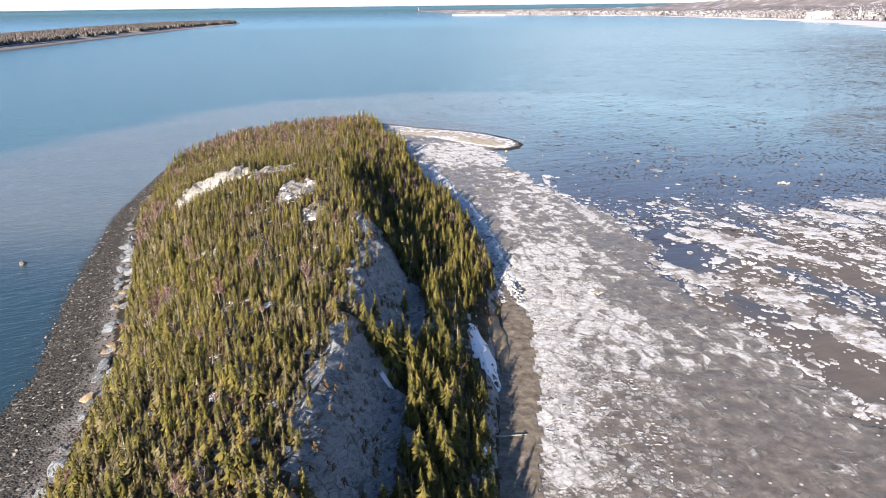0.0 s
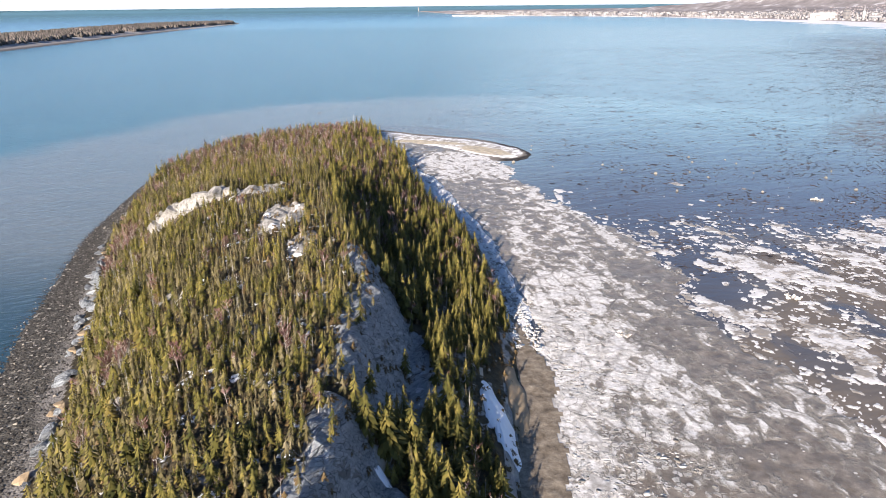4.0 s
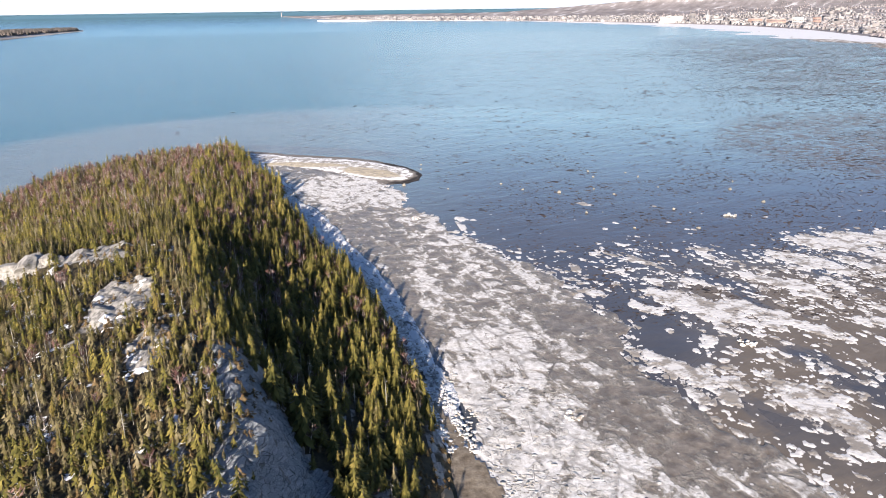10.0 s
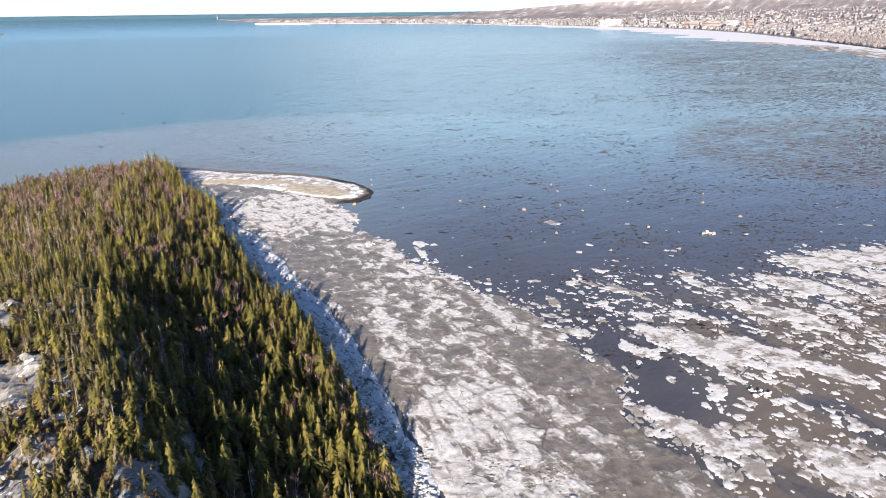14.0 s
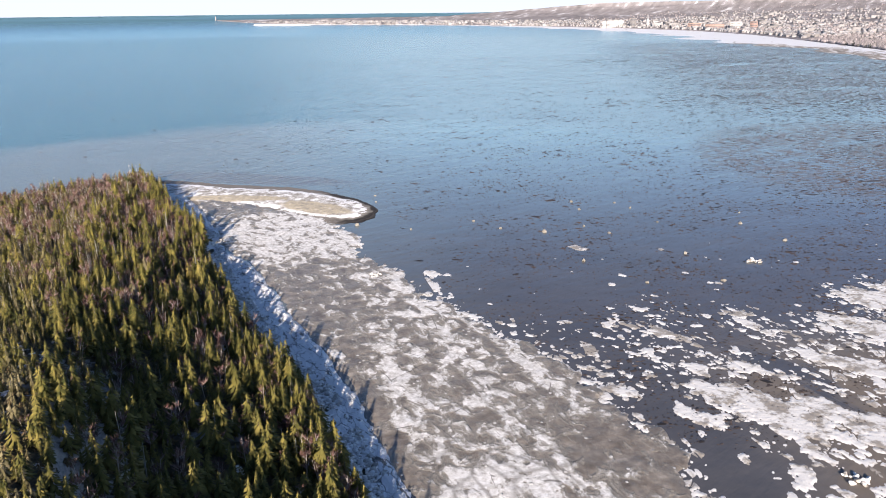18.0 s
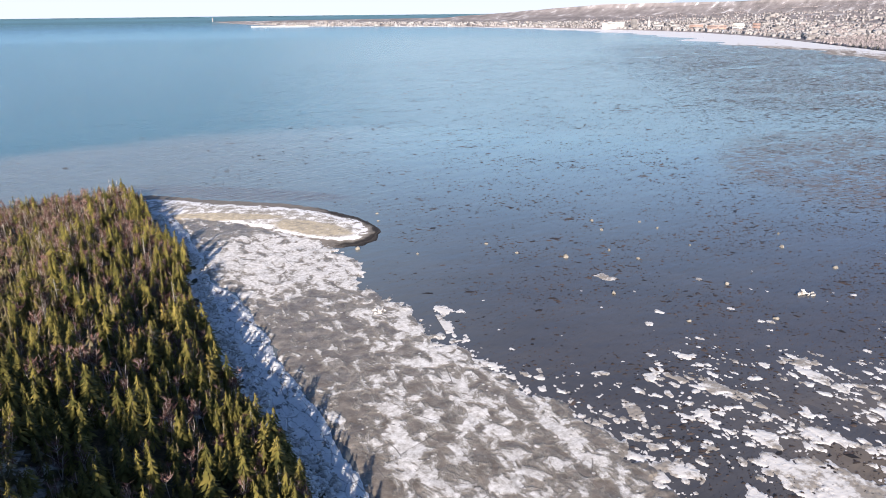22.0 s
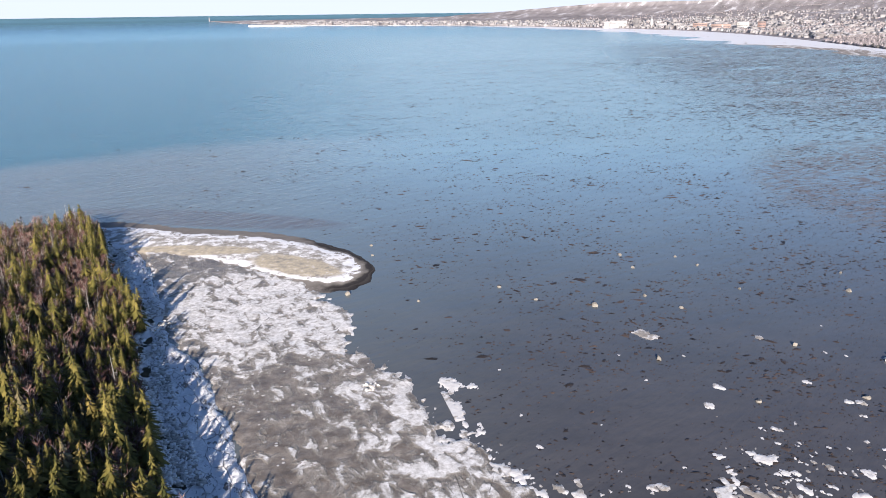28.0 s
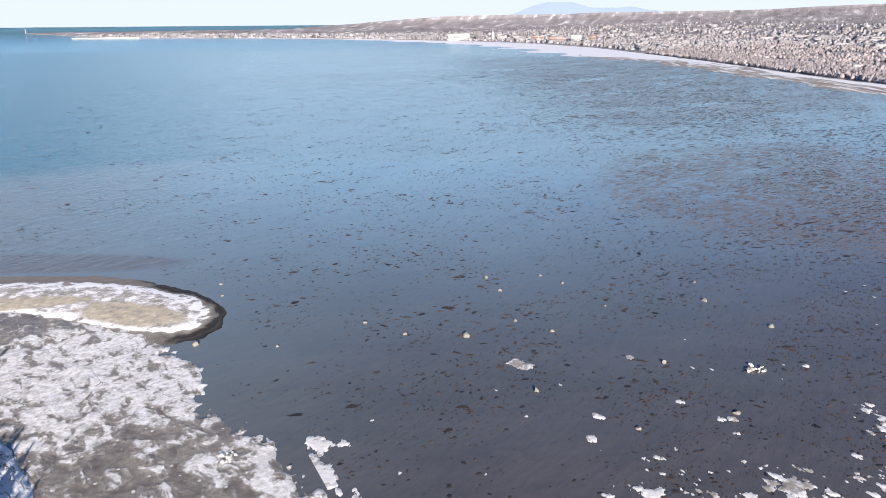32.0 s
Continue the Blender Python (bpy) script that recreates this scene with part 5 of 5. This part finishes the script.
def build_rubble():
    """Broken plates of ice along the shore and on the inner sheet."""
    rng = np.random.RandomState(91)
    ring = np.array([(1, 0.1), (0.35, 0.85), (-0.6, 0.75), (-1, -0.15), (-0.3, -0.9), (0.7, -0.7)])

    def plates(name, x, y, z, s, label, tilt, material, lift):
        m = len(x)
        k = ring[None] * rng.uniform(0.6, 1.2, (m, 6, 1)) * s[:, None, None] * np.stack([np.ones(m), rng.uniform(0.5, 0.9, m)], 1)[:, None]
        a = rng.uniform(0, 6.28, m)[:, None]
        u, w = k[..., 0] * np.cos(a) - k[..., 1] * np.sin(a), k[..., 0] * np.sin(a) + k[..., 1] * np.cos(a)
        slope = rng.normal(0, tilt, (m, 2, 1))
        top = z[:, None] + (0.05 + lift * s)[:, None] + u * slope[:, 0] + w * slope[:, 1]
        V = np.zeros((m, 12, 3))
        V[:, :6, 0], V[:, :6, 1], V[:, :6, 2] = x[:, None] + u, y[:, None] + w, top
        V[:, 6:, 0], V[:, 6:, 1], V[:, 6:, 2] = x[:, None] + u * 1.08, y[:, None] + w * 1.08, top - 0.45 * np.minimum(s, 1)[:, None]
        T = [(0, 1, 2), (0, 2, 3), (0, 3, 4), (0, 4, 5)]
        for i in range(6):
            j = (i + 1) % 6
            T += [(i, 6 + i, 6 + j), (i, 6 + j, j)]
        T = np.array(T)[None] + (np.arange(m) * 12)[:, None, None]
        tagged(new(name, quick_mesh(name, V.reshape(-1, 3), T.reshape(-1, 3), MAT[material])), label, "ice rubble", kind="stuff")

    N = 9000
    y = rng.uniform(198, 560, N)
    d = rng.uniform(0, 1, N) ** 1.5 * 9 - 1.0
    x = east_edge(y) + d
    keep = value_noise(x, y, 7, 92, 3) > -0.25
    x, y = x[keep], y[keep]
    z = np.maximum(0.35, 0.9 + 0.28 * np.clip(-(x - east_edge(y) - 3), 0, 5)) - 0.15
    plates("ice_rubble", x, y, z, rng.uniform(0.25, 0.95, len(x)), "jumbled plates of broken ice along the wooded shore", 0.22, "brash", 0.16)
    N = 6500
    y = rng.uniform(70, 240, N)
    x = foot_line(y) + 8 + rng.uniform(0, 1, N) ** 1.5 * np.interp(y, [70, 190, 250], [30, 44, 22])
    keep = value_noise(x, y, 13, 93, 4) + rng.normal(0, 0.5, N) > 0.1
    x, y = x[keep], y[keep]
    plates("sheet_rubble", x, y, np.full(len(x), 0.22), np.clip(rng.lognormal(-1.05, 0.5, len(x)), 0.15, 1.2), "loose plates of dirty ice lying on the shore sheet", 0.03, "dirty_brash", 0.06)


build_floes()
build_rubble()
build_ice_piles()
build_boulders()
build_weed()
build_patches()


# ---- the distance ----
COAST_X = [900, 1010, 1150, 1310, 1500, 1660, 1840, 1930, 1880, 1700, 1400, 950, 430, 60, -320]
COAST_Y = [-300, 300, 750, 1170, 1600, 2010, 2500, 3000, 3500, 4100, 4800, 5350, 5750, 6900, 9000]
FRINGE = [110, 110, 120, 130, 160, 290, 330, 340, 300, 160, 30, 10, 10, 10, 10]
RISE = [1, 1, 1, 1, 1, 1.0, 0.95, 0.9, 0.85, 0.75, 0.6, 0.5, 0.36, 0.22, 0.08]


def coast(s):
    """A place on the mainland's edge and its inland direction; s runs along the coast from 0 to 14."""
    k = np.arange(len(COAST_X))
    x, y = np.interp(s, k, COAST_X), np.interp(s, k, COAST_Y)
    dx = np.interp(s + 0.3, k, COAST_X) - np.interp(s - 0.3, k, COAST_X)
    dy = np.interp(s + 0.3, k, COAST_Y) - np.interp(s - 0.3, k, COAST_Y)
    l = np.hypot(dx, dy) + 1e-6
    return x, y, dy / l, -dx / l


def land_z(s, d):
    r = np.interp(s, np.arange(len(RISE)), RISE)
    z = 2 + r * np.interp(d, [0, 60, 300, 900, 1800, 3000, 5000, 9000], [0, 5, 14, 28, 56, 108, 205, 375])
    return z + r * np.clip(d / 1500, 0, 1) * 18 * tri_noise(s * 400.0, d * 0.8, 1500, 61)


def build_mainland():
    S = np.linspace(0, 14, 190)
    D = np.concatenate([[-8], np.linspace(0, 400, 14), np.geomspace(470, 9000, 26)])
    SS, DD = np.meshgrid(S, D)
    x, y, nx, ny = coast(SS)
    z = np.where(DD < 0, -2, land_z(SS, np.maximum(DD, 0)))
    v = far(np.stack([(x + nx * DD).ravel(), (y + ny * DD).ravel(), z.ravel()], 1))
    w = len(S)
    i = (np.arange(len(D) - 1)[:, None] * w + np.arange(w - 1)[None]).ravel()
    tri = np.concatenate([np.stack([i, i + w + 1, i + 1], 1), np.stack([i, i + w, i + w + 1], 1)])
    ob = new("ground_mainland", quick_mesh("ground_mainland", v, tri, MAT["land"], True))
    tagged(ob, "low snowy mainland of brown woods, fields and hills", "coast", kind="structure")
    D = np.array([0.0, 0.12, 0.25, 0.38, 0.5, 0.62, 0.75, 0.88, 1.0])
    SS, DD = np.meshgrid(np.linspace(0, 12, 260), D)
    x, y, nx, ny = coast(SS)
    wide = np.interp(SS, np.arange(len(FRINGE)), FRINGE) * (1 + 0.25 * tri_noise(SS * 100, SS * 0, 60, 63))
    z = np.where(DD > 0.99, -0.3, 0.9 - 0.5 * DD)
    v = far(np.stack([(x - nx * DD * wide + nx * 6).ravel(), (y - ny * DD * wide).ravel(), z.ravel()], 1))
    w = SS.shape[1]
    i = (np.arange(len(D) - 1)[:, None] * w + np.arange(w - 1)[None]).ravel()
    tri = np.concatenate([np.stack([i, i + 1, i + w + 1], 1), np.stack([i, i + w + 1, i + w], 1)])
    me = quick_mesh("ice_fringe", v, tri, MAT["fringe"], True)
    me.materials.append(MAT["tideflat"])
    out, along = DD.ravel()[tri].mean(1), SS.ravel()[tri].mean(1)
    muddy = out + 0.22 * value_noise(along * 60, out * 5, 1.6, 64, 4) > np.interp(along, [0, 3.6, 4.4, 5.2], [0.42, 0.45, 0.55, 1.4])
    me.polygons.foreach_set("material_index", muddy.astype(np.int32))
    ob = new("ice_fringe", me)
    tagged(ob, "white shore ice with bands of tan mud along the mainland", "shore ice", kind="structure")


LUMP_V = np.array([(0, 0, 1), (1, 0, 0.35), (0.3, 0.95, 0.45), (-0.8, 0.55, 0.3), (-0.75, -0.6, 0.4), (0.35, -0.9, 0.3), (0.6, 0, -0.1), (-0.5, 0.4, -0.1), (-0.4, -0.5, -0.1)])
LUMP_T = np.array([(0, 1, 2), (0, 2, 3), (0, 3, 4), (0, 4, 5), (0, 5, 1), (1, 6, 2), (2, 7, 3), (3, 7, 4), (4, 8, 5), (5, 6, 1), (6, 7, 2), (7, 8, 4), (8, 6, 5)])


def lumps(name, P, wide, tall, material, label, category="wood"):
    """Many small rough tree shapes at the places P, joined."""
    rng = np.random.RandomState(len(P))
    n = len(P)
    a = rng.uniform(0, 6.28, n)
    s = rng.uniform(0.7, 1.3, n)
    Q = far(P)
    k = np.hypot(*(Q - EYE_REF)[:, :2].T) / np.hypot(*(P - EYE_REF)[:, :2].T)
    V = np.zeros((n, len(LUMP_V), 3))
    c, q = np.cos(a) * wide * s * k, np.sin(a) * wide * s * k
    V[:, :, 0] = Q[:, :1] + LUMP_V[None, :, 0] * c[:, None] - LUMP_V[None, :, 1] * q[:, None]
    V[:, :, 1] = Q[:, 1:2] + LUMP_V[None, :, 0] * q[:, None] + LUMP_V[None, :, 1] * c[:, None]
    V[:, :, 2] = Q[:, 2:3] + LUMP_V[None, :, 2] * (tall * rng.uniform(0.7, 1.25, n) * k)[:, None]
    T = LUMP_T[None] + (np.arange(n) * len(LUMP_V))[:, None, None]
    ob = new(name, quick_mesh(name, V.reshape(-1, 3), T.reshape(-1, 3), material))
    return tagged(ob, label, category, kind="stuff")


def build_far_woods():
    rng = np.random.RandomState(3)
    s = np.concatenate([rng.uniform(0, 5.0, 5200), rng.uniform(0, 10, 10000), rng.uniform(2, 7, 7000)])
    d = np.concatenate([rng.uniform(0, 85, 5200), 90 + 6000 * rng.uniform(0, 1, 10000) ** 2.0, rng.uniform(60, 900, 7000)])
    ok = (d < 90) | (tri_noise(s * 300.0, d, 500, 66) > -0.25)
    s, d = s[ok], d[ok]
    x, y, nx, ny = coast(s)
    P = np.stack([x + nx * d, y + ny * d, land_z(s, d)], 1)
    lumps("coastal_wood", P, 4.2, 8.5, MAT["woods"], "belt of leafless brown woods behind the far shore")


def build_far_island():
    """The long low wooded island across the water."""
    ys = np.linspace(1300, 4120, 120)
    cx = np.interp(ys, [1300, 1750, 2430, 3300, 4120], [-1075, -1062, -1095, -1120, -1140])
    wide = np.interp(ys, [1300, 3000, 3800, 4060, 4120], [420, 380, 260, 90, 4])
    F = np.array([-0.02, 0.0, 0.05, 0.12, 0.16, 0.5, 1.0])
    H = np.array([-1.0, 0.2, 1.0, 3.0, 8.0, 16.0, 0.0])
    v = []
    for f, h in zip(F, H):
        k = np.interp(ys, [3300, 4120], [1, 0.3])
        v.append(np.stack([cx - wide * f, ys, h * k], 1))
    V = far(np.concatenate(v))
    w = len(ys)
    i = (np.arange(len(F) - 1)[:, None] * w + np.arange(w - 1)[None]).ravel()
    tri = np.concatenate([np.stack([i, i + 1, i + w + 1], 1), np.stack([i, i + w + 1, i + w], 1)])
    ob = new("ground_far_island", quick_mesh("ground_far_island", V, tri, MAT["farshore"], True))
    tagged(ob, "long low island with a grey shore across the water", "island", kind="structure")
    rng = np.random.RandomState(8)
    y = rng.uniform(1300, 4080, 7000)
    f = rng.uniform(0.15, 0.95, 7000)
    x = np.interp(y, ys, cx) - np.interp(y, ys, wide) * f
    clear = (tri_noise(x, y, 300, 71) > 0.55) & (f < 0.3) & (y > 2300)
    k = np.interp(y, [3300, 4120], [1, 0.3])
    z = np.interp(f, F, H) * k
    keep = ~clear
    lumps("far_island_wood", np.stack([x, y, z], 1)[keep], 5.5, 15.0, MAT["woods_dark"], "brown and dark green woods on the long island")


def box(v0, v1):
    (a, b, c), (d, e, f) = v0, v1
    v = [(a, b, c), (d, b, c), (d, e, c), (a, e, c), (a, b, f), (d, b, f), (d, e, f), (a, e, f)]
    t = [(0, 1, 5), (0, 5, 4), (1, 2, 6), (1, 6, 5), (2, 3, 7), (2, 7, 6), (3, 0, 4), (3, 4, 7), (4, 5, 6), (4, 6, 7)]
    return np.array(v, float), np.array(t)


def gable(l, w, h, rise):
    o = 0.5
    v = [(-l / 2 - o, -w / 2 - o, h - 0.3), (l / 2 + o, -w / 2 - o, h - 0.3), (l / 2 + o, w / 2 + o, h - 0.3), (-l / 2 - o, w / 2 + o, h - 0.3), (-l / 2 - o, 0, h + rise), (l / 2 + o, 0, h + rise)]
    return np.array(v), np.array([(0, 1, 5), (0, 5, 4), (2, 3, 4), (2, 4, 5), (1, 2, 5), (3, 0, 4), (0, 2, 1), (0, 3, 2)])


def place_on_land(s, d):
    x, y, nx, ny = coast(np.array([s]))
    p = np.array([[x[0] + nx[0] * d, y[0] + ny[0] * d, float(land_z(np.array([s]), np.array([d]))[0])]])
    q = far(p)[0]
    k = np.hypot(*(q - EYE_REF)[:2]) / np.hypot(*(p[0] - EYE_REF)[:2])
    return q, float(k), math.atan2(ny[0], nx[0])


def build_town():
    rng = np.random.RandomState(13)
    protos = []
    for l, w, h, r in ((11, 8, 5.5, 2.6), (14, 9, 5.0, 3.0), (9, 8, 6.5, 2.4), (20, 12, 7.0, 2.0)):
        walls = quick_mesh("wall", *box((-l / 2, -w / 2, -2), (l / 2, w / 2, h)), MAT["siding"])
        roof = quick_mesh("roof", *gable(l, w, h, r), MAT["roofing"])
        panes = [quick_mesh("window", *box((-l / 2 - 0.06, y - 0.7, h * 0.35), (-l / 2 + 0.05, y + 0.7, h * 0.35 + 1.5)), MAT["glass"]) for y in (-w / 4, w / 4)]
        protos.append((walls, roof, panes))
    for k in range(150):
        s = rng.uniform(2.6, 5.3)
        d = 95 + rng.uniform(0, 1) ** 1.4 * 420
        q, f, a = place_on_land(s, d)
        walls, roof, panes = protos[rng.randint(4)]
        ob = new("house")
        ob.matrix_basis = Matrix.LocRotScale(Vector(q), Euler((0, 0, a + rng.choice([0, 1.57]) + rng.uniform(-.2, .2))), (f * 0.72,) * 3)
        tagged(ob, "small pale-sided house with a pitched roof above the far shore", "house", "houses of the far town")
        child("wall", walls, ob)
        child("roof", roof, ob)
        for p in panes:
            child("window", p, ob)
    vs, ts, base = [], [], 0
    rs, rt, rbase = [], [], 0
    for k in range(4600):
        s = rng.choice([rng.uniform(5.0, 9.6), rng.uniform(2.5, 6), rng.uniform(9, 13)], p=[0.55, 0.25, 0.20])
        d = 25 + rng.uniform(0, 1) ** 1.5 * (2400 if s < 9 else 700)
        if s < 5.2 and d < 500:
            d += 480
        q, f, a = place_on_land(s, d)
        big = rng.rand() < 0.10
        l, w = (rng.uniform(25, 60), rng.uniform(14, 24)) if big else (rng.uniform(8, 14), rng.uniform(7, 10))
        h = rng.uniform(6, 13) if big else rng.uniform(5, 8)
        a += rng.choice([0, 1.57]) + rng.uniform(-.15, .15)
        c, n = math.cos(a), math.sin(a)
        for (v, t), store in ((box((-l / 2, -w / 2, -3), (l / 2, w / 2, h)), 0), (gable(l, w, h, 0.6 if big else 2.6), 1)):
            v = v * f
            u = np.stack([v[:, 0] * c - v[:, 1] * n + q[0], v[:, 0] * n + v[:, 1] * c + q[1], v[:, 2] + q[2]], 1)
            if store:
                rs.append(u), rt.append(t + rbase)
                rbase += len(v)
            else:
                vs.append(u), ts.append(t + base)
                base += len(v)
    town = new("far_town", quick_mesh("far_town", np.concatenate(vs), np.concatenate(ts), MAT["siding"]))
    tagged(town, "pale houses and halls of the town along the bay", "town", kind="stuff")
    roofs = new("far_town_roofs", quick_mesh("far_town_roofs", np.concatenate(rs), np.concatenate(rt), MAT["roofing"]))
    tagged(roofs, "grey and snowy roofs of the town along the bay", "town", kind="stuff")
    # the tall blocks on the waterfront, with rows of windows
    for bearing, dist, l, w, h, mat, label in ((27.55, 3990, 84, 22, 28, "concrete", "wide pale apartment block on the waterfront"), (28.85, 3960, 28, 24, 42, "siding", "tall white tower block on the waterfront"),
                                               (26.75, 4000, 22, 18, 24, "concrete", "pale low tower block beside the waterfront"), (33.2, 3650, 60, 24, 22, "brickwork", "reddish brick block in the town"),
                                               (36.0, 3500, 46, 22, 30, "concrete", "grey office block in the town"), (37.2, 3450, 30, 22, 32, "brickwork", "brown apartment tower in the town"),
                                               (34.6, 3560, 80, 26, 20, "brickwork", "long brick school building in the town"), (30.6, 3850, 50, 20, 18, "siding", "low white hall on the waterfront")):
        a = radians(bearing)
        p = np.array([[EYE_REF[0] + dist * math.sin(a), EYE_REF[1] + dist * math.cos(a), 8.0]])
        q = far(p)[0]
        f = float(np.hypot(*(q - EYE_REF)[:2]) / dist)
        ob = new("apartment_block")
        ob.matrix_basis = Matrix.LocRotScale(Vector(q), Euler((0, 0, -a)), (f, f, f))
        tagged(ob, label, "building", "tall blocks of the far town")
        child("wall", quick_mesh("wall", *box((-l / 2, -w / 2, -8), (l / 2, w / 2, h)), MAT[mat]), ob)
        child("roof", quick_mesh("roof", *box((-l / 2 - 0.5, -w / 2 - 0.5, h), (l / 2 + 0.5, w / 2 + 0.5, h + 1.2)), MAT["roofing"]), ob)
        for z in np.arange(3.0, h - 3, 6.0):
            child("window", quick_mesh("window", *box((-l / 2 + 2, -w / 2 - 0.25, z), (l / 2 - 2, -w / 2 + 0.1, z + 1.8)), MAT["glass"]), ob)
    # church spire, breakwater and lighthouse
    a = radians(29.9)
    q = far([[EYE_REF[0] + 3900 * math.sin(a), EYE_REF[1] + 3900 * math.cos(a), 10]])[0]
    ob = new("church_spire")
    ob.location = Vector(q)
    tagged(ob, "pale church tower with a pointed spire in the town", "church")
    child("tower", quick_mesh("tower", *box((-5, -5, -8), (5, 5, 32)), MAT["concrete"]), ob)
    bm = bmesh.new()
    bmesh.ops.create_cone(bm, segments=8, radius1=6, radius2=0.2, depth=26, matrix=Matrix.Translation((0, 0, 45)))
    part("spire", bm, MAT["roofing"], ob)
    pts = far([[460, 5600, 0], [60, 5780, 0], [0, 5800, 0]])
    v, t = stick(pts[0] + [0, 0, 1.2], pts[1] + [0, 0, 1.2], 4.5, 3.5, 6)
    ob = new("breakwater", quick_mesh("breakwater", v, t, MAT["concrete"]))
    tagged(ob, "long low breakwater reaching out from the town", "breakwater")
    q = far([[-330, 8850, 2]])[0]
    ob = new("lighthouse")
    ob.location = Vector(q)
    tagged(ob, "white lighthouse on the far point", "lighthouse")
    bm = bmesh.new()
    bmesh.ops.create_cone(bm, segments=10, radius1=3.5, radius2=2.2, depth=20, matrix=Matrix.Translation((0, 0, 9)))
    part("tower", bm, MAT["siding"], ob)
    bm = bmesh.new()
    bmesh.ops.create_cone(bm, segments=10, radius1=2.6, radius2=0.3, depth=5, matrix=Matrix.Translation((0, 0, 21)))
    part("lantern", bm, MAT["brickwork"], ob, "red lantern roof")


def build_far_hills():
    """The flat-topped hill far inland and the long ridge beside it, their haze painted in as blue."""
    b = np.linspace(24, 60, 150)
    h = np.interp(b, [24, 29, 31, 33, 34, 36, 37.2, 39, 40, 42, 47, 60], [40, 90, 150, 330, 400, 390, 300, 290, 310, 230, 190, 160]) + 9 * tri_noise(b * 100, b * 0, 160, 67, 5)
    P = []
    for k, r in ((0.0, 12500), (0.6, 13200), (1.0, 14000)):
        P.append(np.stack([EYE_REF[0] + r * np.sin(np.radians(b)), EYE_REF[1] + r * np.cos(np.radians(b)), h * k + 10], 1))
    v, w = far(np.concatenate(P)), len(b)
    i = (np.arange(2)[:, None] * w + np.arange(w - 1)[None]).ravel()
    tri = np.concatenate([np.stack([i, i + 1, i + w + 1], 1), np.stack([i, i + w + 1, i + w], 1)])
    tagged(new("backdrop_hills", quick_mesh("backdrop_hills", v, tri, MAT["hills"], True)), "flat-topped hills far inland, painted pale blue with haze", "hills", kind="structure")


build_mainland()
build_far_hills()
build_far_woods()
build_far_island()
build_town()
